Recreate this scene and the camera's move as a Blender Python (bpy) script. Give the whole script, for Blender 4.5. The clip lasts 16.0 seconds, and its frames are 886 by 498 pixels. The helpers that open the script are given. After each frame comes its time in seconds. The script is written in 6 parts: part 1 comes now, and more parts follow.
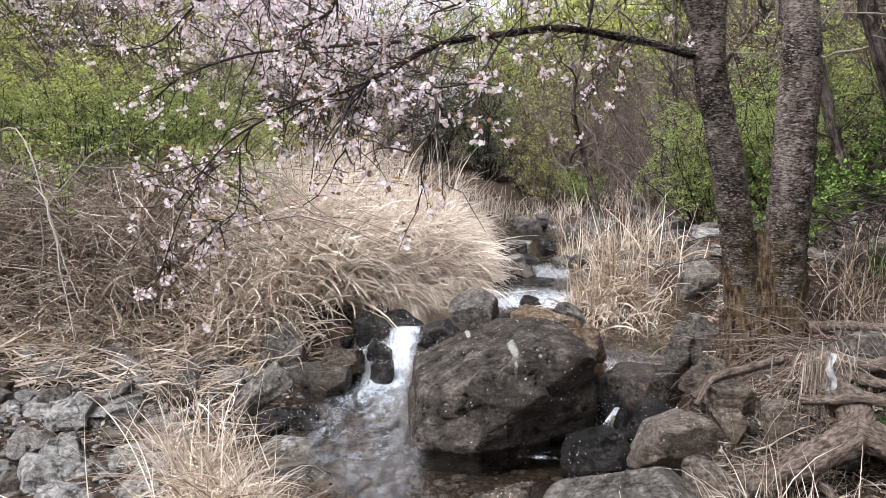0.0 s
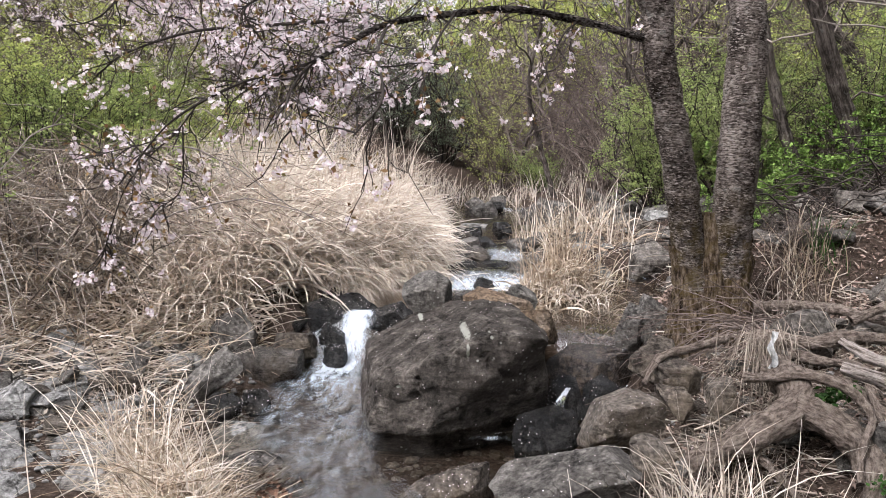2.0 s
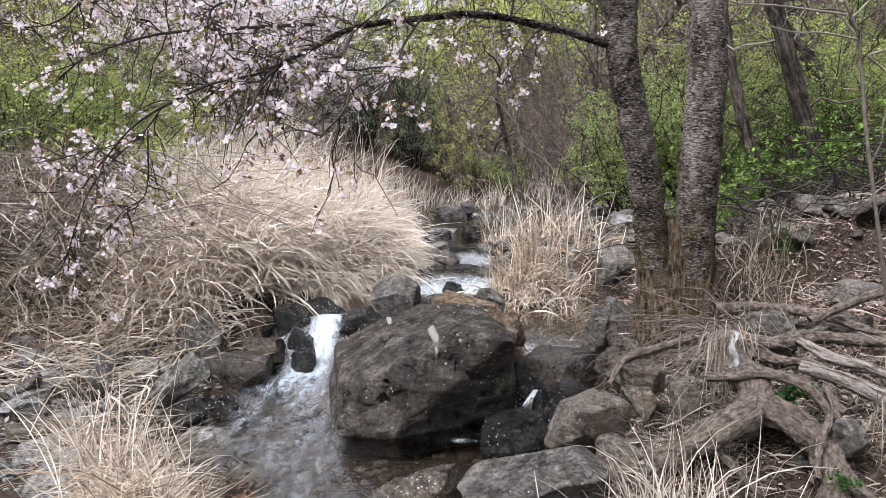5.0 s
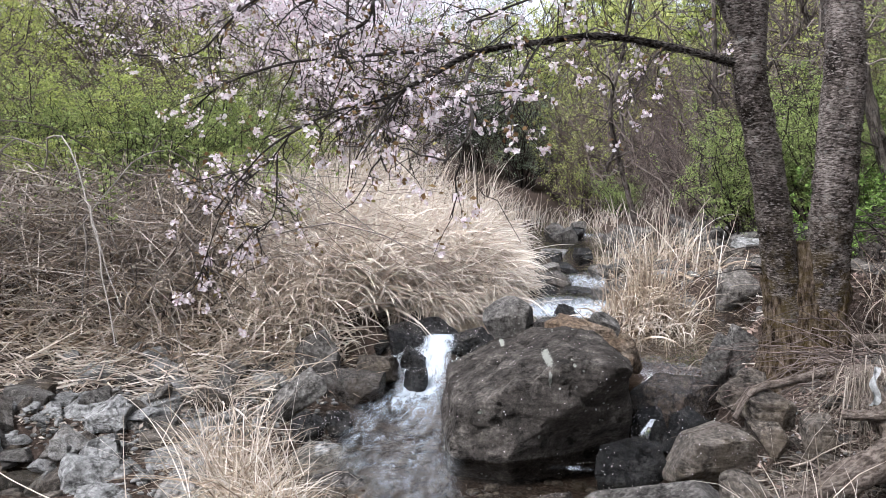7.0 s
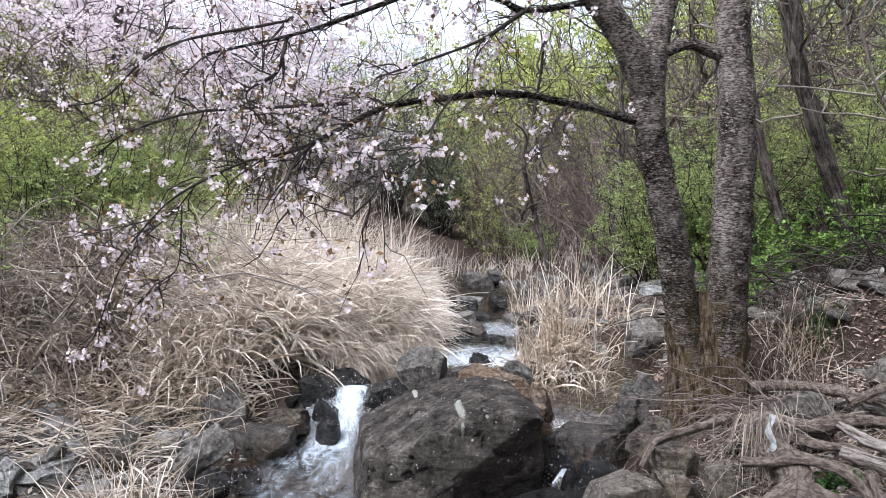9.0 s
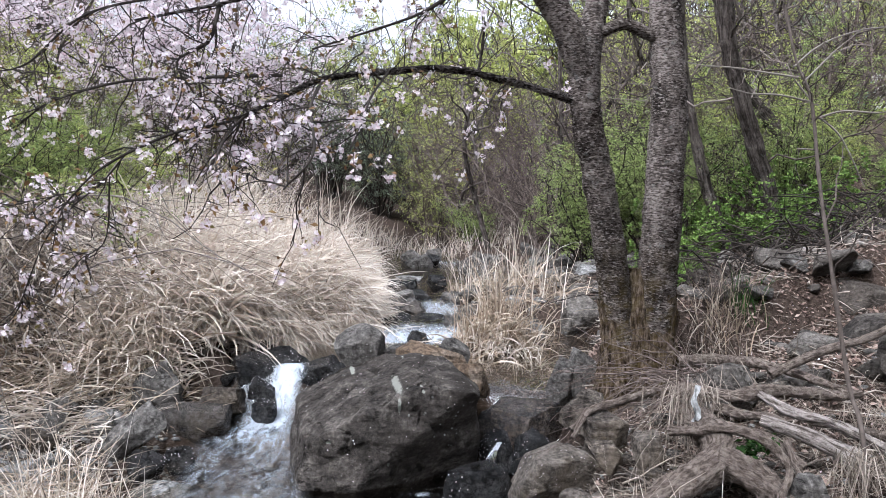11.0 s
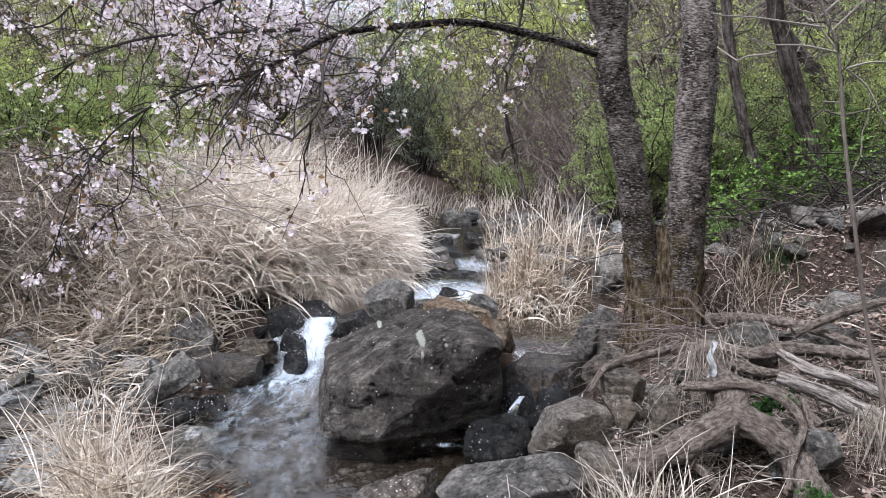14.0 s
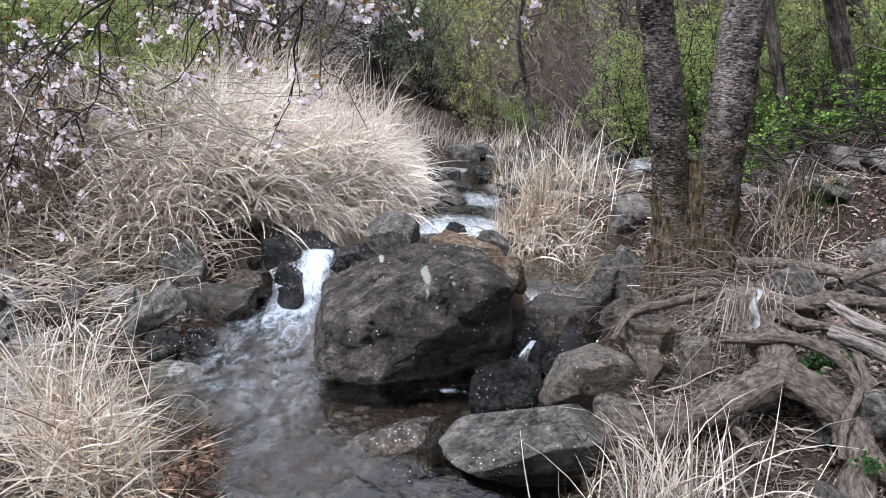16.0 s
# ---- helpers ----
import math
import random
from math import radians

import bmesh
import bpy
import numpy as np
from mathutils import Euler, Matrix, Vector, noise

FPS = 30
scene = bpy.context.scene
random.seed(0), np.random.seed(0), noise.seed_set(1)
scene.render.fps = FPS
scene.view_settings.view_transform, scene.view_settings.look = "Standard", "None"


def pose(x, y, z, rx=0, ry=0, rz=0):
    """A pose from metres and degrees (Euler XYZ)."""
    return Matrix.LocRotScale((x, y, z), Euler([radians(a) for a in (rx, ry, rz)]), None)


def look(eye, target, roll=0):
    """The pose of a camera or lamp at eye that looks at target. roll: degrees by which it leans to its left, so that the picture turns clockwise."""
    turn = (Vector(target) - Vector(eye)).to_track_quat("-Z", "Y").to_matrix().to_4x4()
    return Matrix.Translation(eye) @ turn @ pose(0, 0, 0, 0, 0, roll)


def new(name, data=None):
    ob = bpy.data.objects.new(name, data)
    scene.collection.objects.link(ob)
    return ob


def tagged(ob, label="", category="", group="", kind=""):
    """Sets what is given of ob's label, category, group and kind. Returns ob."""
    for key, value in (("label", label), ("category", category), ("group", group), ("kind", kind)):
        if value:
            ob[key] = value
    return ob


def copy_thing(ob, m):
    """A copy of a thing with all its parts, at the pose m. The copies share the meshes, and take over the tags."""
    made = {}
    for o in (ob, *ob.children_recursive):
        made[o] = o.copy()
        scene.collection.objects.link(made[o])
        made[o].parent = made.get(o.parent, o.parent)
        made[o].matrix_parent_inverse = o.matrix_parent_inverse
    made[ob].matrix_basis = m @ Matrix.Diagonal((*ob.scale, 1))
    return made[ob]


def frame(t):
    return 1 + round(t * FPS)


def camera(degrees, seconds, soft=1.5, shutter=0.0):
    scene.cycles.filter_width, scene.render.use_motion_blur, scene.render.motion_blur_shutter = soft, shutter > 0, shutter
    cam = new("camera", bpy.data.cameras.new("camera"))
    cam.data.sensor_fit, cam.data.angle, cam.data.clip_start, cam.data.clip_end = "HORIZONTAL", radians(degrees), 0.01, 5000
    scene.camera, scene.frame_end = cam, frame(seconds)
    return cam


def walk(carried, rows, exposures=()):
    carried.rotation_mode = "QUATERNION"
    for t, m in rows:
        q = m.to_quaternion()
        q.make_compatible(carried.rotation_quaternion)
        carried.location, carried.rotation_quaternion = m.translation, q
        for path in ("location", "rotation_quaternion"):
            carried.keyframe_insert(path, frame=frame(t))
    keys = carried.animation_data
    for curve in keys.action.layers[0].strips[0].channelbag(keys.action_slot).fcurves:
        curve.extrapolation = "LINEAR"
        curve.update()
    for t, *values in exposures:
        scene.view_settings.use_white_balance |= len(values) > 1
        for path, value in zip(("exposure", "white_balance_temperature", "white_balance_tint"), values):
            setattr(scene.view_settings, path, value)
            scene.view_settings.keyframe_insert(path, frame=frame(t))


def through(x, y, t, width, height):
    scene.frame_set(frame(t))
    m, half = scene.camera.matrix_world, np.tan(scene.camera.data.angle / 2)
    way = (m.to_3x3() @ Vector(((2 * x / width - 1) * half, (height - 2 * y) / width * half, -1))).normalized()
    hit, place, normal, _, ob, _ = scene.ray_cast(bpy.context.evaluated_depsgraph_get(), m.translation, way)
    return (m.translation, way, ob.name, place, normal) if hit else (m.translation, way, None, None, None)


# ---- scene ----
cam = camera(59.7, 16.0, soft=0.75)
PATH = [
    (0, (0.0, 0.0, 1.6), (-0.008, 1.99, 1.405), 0.5),
    (0.5, (0.001, 0.007, 1.588), (0.0, 1.994, 1.366), 0.4),
    (1, (0.004, 0.009, 1.588), (0.031, 1.994, 1.348), 0.4),
    (1.5, (0.006, 0.009, 1.584), (0.051, 1.994, 1.343), 0.5),
    (2, (0.035, 0.015, 1.59), (0.136, 1.998, 1.355), 0.6),
    (2.5, (0.056, 0.01, 1.596), (0.273, 1.986, 1.378), 0.9),
    (3, (0.06, 0.001, 1.599), (0.316, 1.973, 1.385), 1.1),
    (5.3, (0.039, -0.007, 1.581), (0.176, 1.976, 1.358), 0.4),
    (5.5, (0.019, -0.004, 1.582), (0.056, 1.983, 1.357), 0.3),
    (6, (-0.011, -0.008, 1.58), (-0.151, 1.973, 1.343), 1.1),
    (6.5, (-0.017, -0.007, 1.594), (-0.193, 1.974, 1.383), 1.2),
    (7, (0.003, 0.0, 1.599), (-0.096, 1.99, 1.424), 0.7),
    (7.5, (-0.001, 0.002, 1.627), (-0.075, 2.0, 1.566), 0.4),
    (8, (0.017, 0.009, 1.625), (-0.011, 2.009, 1.583), 0.3),
    (8.5, (0.03, 0.006, 1.627), (0.091, 2.005, 1.584), 0.2),
    (8.7, (0.033, 0.006, 1.629), (0.119, 2.004, 1.582), 0.6),
    (10.8, (0.059, 0.007, 1.604), (0.261, 1.994, 1.513), 1.4),
    (11, (0.056, -0.003, 1.6), (0.318, 1.977, 1.502), 1.5),
    (11.5, (0.079, -0.005, 1.586), (0.434, 1.957, 1.439), 1.7),
    (12, (0.089, -0.008, 1.571), (0.501, 1.942, 1.401), 1.9),
    (12.5, (0.083, -0.014, 1.572), (0.532, 1.926, 1.382), 2.0),
    (13, (0.114, -0.027, 1.585), (0.487, 1.929, 1.395), 1.6),
    (13.5, (0.15, -0.03, 1.586), (0.431, 1.94, 1.38), 1.4),
    (14, (0.174, -0.044, 1.584), (0.321, 1.94, 1.378), 1.6),
    (14.5, (0.187, -0.006, 1.57), (0.327, 1.97, 1.289), 2.3),
    (15, (0.179, 0.111, 1.551), (0.322, 2.078, 1.222), 3.3),
    (15.5, (0.167, 0.231, 1.526), (0.324, 2.194, 1.172), 4.2),
    (16, (0.175, 0.336, 1.497), (0.318, 2.297, 1.132), 3.4),
]
walk(cam, [(t, look(eye, target, roll)) for t, eye, target, roll in PATH], [(0, 1.16, 6150, 15), (3, 1.15, 6080, 15), (8, 1.14, 5750, 13), (12.5, 1.1, 5620, 13), (16, 1.1, 5620, 13)])

# ---- world and light ----
world = bpy.data.worlds.new("world")
scene.world = world
world.use_nodes = True
wn, wl = world.node_tree.nodes, world.node_tree.links
sky = wn.new("ShaderNodeTexSky")
sky.sky_type, sky.sun_disc = "NISHITA", False
sky.sun_elevation, sky.sun_rotation = radians(53), radians(228)
sky.air_density, sky.dust_density, sky.ozone_density = 1.0, 6.0, 1.0
pale = wn.new("ShaderNodeHueSaturation")
pale.inputs["Saturation"].default_value, pale.inputs["Value"].default_value = 0.12, 1.7
wl.new(sky.outputs["Color"], pale.inputs["Color"])
wl.new(pale.outputs["Color"], wn["Background"].inputs["Color"])
wn["Background"].inputs["Strength"].default_value = 0.12
sun = new("sun", bpy.data.lights.new("sun", "SUN"))
sun.data.energy, sun.data.angle, sun.data.color = 2.0, radians(16), (1.0, 0.97, 0.92)
sun.matrix_world = look((-9, -4, 16), (0, 4, 0))


# ---- small tools ----
def rng_of(seed):
    return np.random.default_rng(seed)


def lattice(i, seed):
    h = (i[..., 0] * 374761393 + i[..., 1] * 668265263 + i[..., 2] * 2147483647 + seed * 1274126177) & 0xFFFFFFFF
    h = ((h ^ (h >> 13)) * 1274126177) & 0xFFFFFFFF
    h = ((h ^ (h >> 15)) * 2246822519) & 0xFFFFFFFF
    return ((h ^ (h >> 16)) & 0xFFFF) / 65535.0


def grain(p, scale=1.0, seed=0, octaves=3):
    """Smooth value noise, about -1 to 1, at places p."""
    p = np.asarray(p, float) * scale + 100.0
    total, gain = 0.0, 1.0
    for o in range(octaves):
        i = np.floor(p).astype(np.int64)
        f = p - i
        f = f * f * (3 - 2 * f)
        c = 0.0
        for dx in (0, 1):
            for dy in (0, 1):
                for dz in (0, 1):
                    w = (f[..., 0] if dx else 1 - f[..., 0]) * (f[..., 1] if dy else 1 - f[..., 1]) * (f[..., 2] if dz else 1 - f[..., 2])
                    c = c + w * lattice(i + np.array([dx, dy, dz]), seed + o)
        total, gain, p = total + gain * (2 * c - 1), gain * 0.5, p * 2.03
    return total / 1.6


def unit(v):
    return v / np.maximum(np.linalg.norm(v, axis=-1, keepdims=True), 1e-9)


def ramp(x, a, b):
    t = np.clip((x - a) / (b - a), 0, 1)
    return t * t * (3 - 2 * t)


def sheet_mesh(name, verts, faces, mat, smooth=True):
    """A mesh from arrays of places and of faces that all have the same number of corners."""
    verts, faces = np.asarray(verts, np.float32).reshape(-1, 3), np.asarray(faces, np.int32)
    me = bpy.data.meshes.new(name)
    me.vertices.add(len(verts))
    me.vertices.foreach_set("co", verts.ravel())
    n, k = faces.shape
    me.loops.add(n * k)
    me.loops.foreach_set("vertex_index", faces.ravel())
    me.polygons.add(n)
    me.polygons.foreach_set("loop_start", np.arange(0, n * k, k, dtype=np.int32))
    me.polygons.foreach_set("use_smooth", np.full(n, smooth))
    me.update(calc_edges=True)
    me.validate()
    me.materials.append(mat)
    return me


def part(name, me, parent, label="", kind=""):
    ob = new(name, me)
    ob.parent = parent
    return tagged(ob, label, kind=kind)


def thing(name, label, category, place=(0, 0, 0), group="", kind="", me=None):
    ob = new(name, me)
    ob.location = place
    return tagged(ob, label, category, group, kind)


def ribbons(roots, around, lean, length, width, bend, segs=4, seed=0, wobble=0.12):
    """Blades: flat strips that leave their roots at an angle from the upright and bend over."""
    rng, n = rng_of(seed), len(roots)
    s = np.linspace(0, 1, segs + 1)
    theta = lean[:, None] + bend[:, None] * s[None] ** 1.4
    turn = around[:, None] + wobble * rng.normal(size=(n, 1)) * s[None] * 3
    step = length[:, None] / segs
    d = np.stack([np.sin(theta) * np.cos(turn), np.sin(theta) * np.sin(turn), np.cos(theta)], -1) * step[..., None]
    line = np.concatenate([roots[:, None], roots[:, None] + np.cumsum(d[:, :-1], 1)], 1)
    twist = rng.uniform(-1.2, 1.2, (n, 1)) + s[None] * rng.normal(0, 0.6, (n, 1))
    side = np.stack([-np.sin(turn), np.cos(turn), 0 * turn], -1)
    nrm = unit(np.cross(side, d))
    side = np.cos(twist)[..., None] * side + np.sin(twist)[..., None] * nrm
    w = width[:, None] * (1 - 0.85 * s[None] ** 1.6) * 0.5
    v = np.stack([line - side * w[..., None], line + side * w[..., None]], 2).reshape(-1, 3)
    base = (np.arange(n)[:, None] * (segs + 1) + np.arange(segs)[None]).ravel() * 2
    return v, np.stack([base, base + 1, base + 3, base + 2], 1)


def tubes(lines, radii, sides=4):
    """Round stems along lines (n, k, 3) with radii (n, k)."""
    lines, radii = np.asarray(lines, float), np.asarray(radii, float)
    n, k, _ = lines.shape
    t = unit(np.gradient(lines, axis=1))
    ref = np.where(np.abs(t[..., 2:3]) > 0.85, np.array([1.0, 0.13, 0]), np.array([0, 0.1, 1.0]))
    a = unit(np.cross(t, ref))
    b = np.cross(t, a)
    ang = np.arange(sides) * 2 * math.pi / sides
    ring = a[:, :, None] * np.cos(ang)[None, None, :, None] + b[:, :, None] * np.sin(ang)[None, None, :, None]
    v = lines[:, :, None] + ring * radii[:, :, None, None]
    i = (np.arange(n)[:, None, None] * k + np.arange(k - 1)[None, :, None]) * sides
    j = np.arange(sides)[None, None]
    j2 = (j + 1) % sides
    f = np.stack([i + j, i + j2, i + sides + j2, i + sides + j], -1).reshape(-1, 4)
    return v.reshape(-1, 3), f


def joined(pieces):
    vs, fs, off = [], [], 0
    for v, f in pieces:
        vs.append(v)
        fs.append(f + off)
        off += len(v)
    return np.concatenate(vs), np.concatenate(fs)


def leaves(places, size, seed=0, flat=0.5, slim=0.45, droop=0.0):
    """Small folded leaves with a point, at places, turned at random."""
    rng, n = rng_of(seed), len(places)
    size = np.broadcast_to(size, (n,)) * rng.uniform(0.6, 1.3, n)
    a = rng.normal(size=(n, 3)) * np.array([1, 1, flat])
    a[:, 2] -= droop
    a = unit(a)
    side = unit(np.cross(a, rng.normal(size=(n, 3)) * 0.6 + np.array([0, 0, 1.0])))
    up = np.cross(side, a)
    L, W = size[:, None], (size * slim)[:, None]
    v = np.stack([places, places + a * L * 0.45 + side * W + up * W * 0.35, places + a * L, places + a * L * 0.45 - side * W + up * W * 0.35], 1)
    return v.reshape(-1, 3), np.arange(n * 4).reshape(-1, 4)


def curve(points, k, seed=0, rough=0.0):
    """A smooth line of k places through a few points."""
    p = np.asarray(points, float)
    q = np.concatenate([[2 * p[0] - p[1]], p, [2 * p[-1] - p[-2]]])
    u = np.linspace(0, len(p) - 1 - 1e-6, k)
    i, f = u.astype(int), (u % 1)[:, None]
    a, b, c, d = q[i], q[i + 1], q[i + 2], q[i + 3]
    out = 0.5 * (2 * b + (c - a) * f + (2 * a - 5 * b + 4 * c - d) * f**2 + (3 * b - a - 3 * c + d) * f**3)
    if rough:
        out = out + rough * np.stack([grain(out * 1.0 + s, 3.0, seed + s, 2) for s in (3, 17, 31)], -1)
    return out


# ---- materials ----
def material(name, rough=0.8, **kw):
    m = bpy.data.materials.new(name)
    m.use_nodes = True
    b = m.node_tree.nodes["Principled BSDF"]
    b.inputs["Roughness"].default_value = rough
    b.inputs["Specular IOR Level"].default_value = kw.get("spec", 0.3)
    return m, m.node_tree.nodes, m.node_tree.links, b


def noise_node(n, l, scale, detail=6, rough=0.6, stretch=None, coord="Object", warp=0.0):
    tc = n.new("ShaderNodeTexCoord")
    t = n.new("ShaderNodeTexNoise")
    t.inputs["Scale"].default_value, t.inputs["Detail"].default_value, t.inputs["Roughness"].default_value = scale, detail, rough
    t.inputs["Distortion"].default_value = warp
    out = tc.outputs["Object" if coord == "skin" else coord]
    if coord == "skin":
        skin = n.new("ShaderNodeAttribute")
        skin.attribute_name = "skin"
        out = skin.outputs["Vector"]
    if stretch:
        mp = n.new("ShaderNodeMapping")
        mp.inputs["Scale"].default_value = stretch
        l.new(out, mp.inputs["Vector"])
        out = mp.outputs["Vector"]
    l.new(out, t.inputs["Vector"])
    return t.outputs["Fac"]


def ramp_node(n, l, fac, stops):
    r = n.new("ShaderNodeValToRGB")
    while len(r.color_ramp.elements) < len(stops):
        r.color_ramp.elements.new(0.5)
    for e, (at, c) in zip(r.color_ramp.elements, stops):
        e.position, e.color = at, (*c, 1)
    l.new(fac, r.inputs["Fac"])
    return r.outputs["Color"]


def mix_node(n, l, fac, a, b, how="MIX"):
    m = n.new("ShaderNodeMix")
    m.data_type, m.blend_type = "RGBA", how
    for sock, val in ((m.inputs["Factor"], fac), (m.inputs["A"], a), (m.inputs["B"], b)):
        if isinstance(val, (int, float)):
            sock.default_value = val
        elif isinstance(val, tuple):
            sock.default_value = (*val, 1)
        else:
            l.new(val, sock)
    return m.outputs["Result"]


def bump_node(n, l, b, height, strength=0.5, dist=0.02):
    k = n.new("ShaderNodeBump")
    k.inputs["Strength"].default_value, k.inputs["Distance"].default_value = strength, dist
    l.new(height, k.inputs["Height"])
    l.new(k.outputs["Normal"], b.inputs["Normal"])


def earthy(c, much=0.62):
    """Weathered outdoor colours: deeper than a first guess, the dark ones most."""
    return tuple(much * x**1.12 for x in c)


def rock_material(name, dark, mid, light, rough=0.9, spec=0.08, specks=0.0, veins=0.0, stain=None, blotches=(), relief=1.0):
    m, n, l, b = material(name, rough, spec=spec)
    dark, mid, light = earthy(dark), earthy(mid), earthy(light)
    big, fine = noise_node(n, l, 5.5, 9, 0.68), noise_node(n, l, 46, 8, 0.75)
    col = ramp_node(n, l, big, [(0.36, dark), (0.5, mid), (0.66, light)])
    info = n.new("ShaderNodeObjectInfo")
    col = mix_node(n, l, 0.3, col, ramp_node(n, l, info.outputs["Random"], [(0.0, tuple(0.5 * (p + q) for p, q in zip(dark, mid))), (0.4, mid), (0.75, light), (1.0, (mid[0] * 1.15, mid[1], mid[2] * 0.85))]))
    col = mix_node(n, l, 0.8, col, ramp_node(n, l, fine, [(0.38, (0.4, 0.39, 0.38)), (0.5, (0.95, 0.95, 0.95)), (0.62, (1.65, 1.65, 1.63))]), "MULTIPLY")
    crack = ramp_node(n, l, noise_node(n, l, 3.2, 5, 0.55, (1, 1, 2.4), warp=0.3), [(0.491, (1, 1, 1)), (0.5, (0.25, 0.23, 0.22)), (0.509, (1, 1, 1))])
    layers = ramp_node(n, l, noise_node(n, l, 9, 8, 0.7, (0.7, 0.7, 5.0), warp=0.2), [(0.36, (0.62, 0.6, 0.58)), (0.5, (1, 1, 1)), (0.64, (1.3, 1.29, 1.27))])
    col = mix_node(n, l, 0.7, col, layers, "MULTIPLY")
    col = mix_node(n, l, 0.45, col, crack, "MULTIPLY")
    pit = ramp_node(n, l, noise_node(n, l, 13, 5, 0.6), [(0.34, (0.25, 0.24, 0.23)), (0.43, (1, 1, 1))])
    col = mix_node(n, l, 0.9, col, pit, "MULTIPLY")
    if veins:
        v = noise_node(n, l, 5, 5, 0.6, (1, 1, 6))
        col = mix_node(n, l, ramp_node(n, l, v, [(0.52, (0, 0, 0)), (0.62, (veins,) * 3)]), col, light)
    if stain:
        v = noise_node(n, l, 2.1, 5, 0.7)
        col = mix_node(n, l, ramp_node(n, l, v, [(0.48, (0, 0, 0)), (0.66, (0.75,) * 3)]), col, earthy(stain))
    if specks:
        vo = n.new("ShaderNodeTexVoronoi")
        vo.inputs["Scale"].default_value = 24
        tc = n.new("ShaderNodeTexCoord")
        l.new(tc.outputs["Object"], vo.inputs["Vector"])
        dots = ramp_node(n, l, vo.outputs["Distance"], [(0.12, (1, 1, 1)), (0.2, (0, 0, 0))])
        few = ramp_node(n, l, noise_node(n, l, 4, 2), [(0.55, (0, 0, 0)), (0.62, (specks,) * 3)])
        col = mix_node(n, l, mix_node(n, l, 1.0, dots, few, "MULTIPLY"), col, (0.36, 0.36, 0.33))
    for cx, cz, rx, rz in blotches:
        tc, mp, ln, wob = n.new("ShaderNodeTexCoord"), n.new("ShaderNodeMapping"), n.new("ShaderNodeVectorMath"), n.new("ShaderNodeMath")
        mp.vector_type = "POINT"
        mp.inputs["Scale"].default_value = (1 / rx, 0, 1 / rz)
        mp.inputs["Location"].default_value = (-cx / rx, 0, -cz / rz)
        ln.operation, wob.operation = "LENGTH", "ADD"
        l.new(tc.outputs["Object"], mp.inputs["Vector"])
        l.new(mp.outputs["Vector"], ln.inputs[0])
        l.new(ln.outputs["Value"], wob.inputs[0])
        l.new(noise_node(n, l, 45, 5, 0.7), wob.inputs[1])
        col = mix_node(n, l, ramp_node(n, l, wob.outputs[0], [(0.85, (0.9, 0.9, 0.9)), (1.0, (0, 0, 0))]), col, (0.26, 0.26, 0.225))
    l.new(col, b.inputs["Base Color"])
    h = mix_node(n, l, 0.5, noise_node(n, l, 14, 10, 0.7), noise_node(n, l, 70, 8, 0.75))
    bump_node(n, l, b, mix_node(n, l, 0.4, h, crack), relief, 0.05)
    return m


def blade_material(name, stops, through=0.25, rough=0.75, much=0.62):
    m, n, l, b = material(name, rough, spec=0.08)
    stops = [(at, earthy(c, much)) for at, c in stops]
    g = n.new("ShaderNodeNewGeometry")
    col = ramp_node(n, l, g.outputs["Random Per Island"], stops)
    col = mix_node(n, l, 0.25, col, ramp_node(n, l, noise_node(n, l, 30, 4), [(0.3, tuple(c * 0.5 for c in stops[0][1])), (0.7, stops[-1][1])]))
    l.new(col, b.inputs["Base Color"])
    if through:
        t = n.new("ShaderNodeBsdfTranslucent")
        l.new(col, t.inputs["Color"])
        mx = n.new("ShaderNodeMixShader")
        mx.inputs[0].default_value = through
        l.new(b.outputs[0], mx.inputs[1])
        l.new(t.outputs[0], mx.inputs[2])
        l.new(mx.outputs[0], n["Material Output"].inputs["Surface"])
    return m


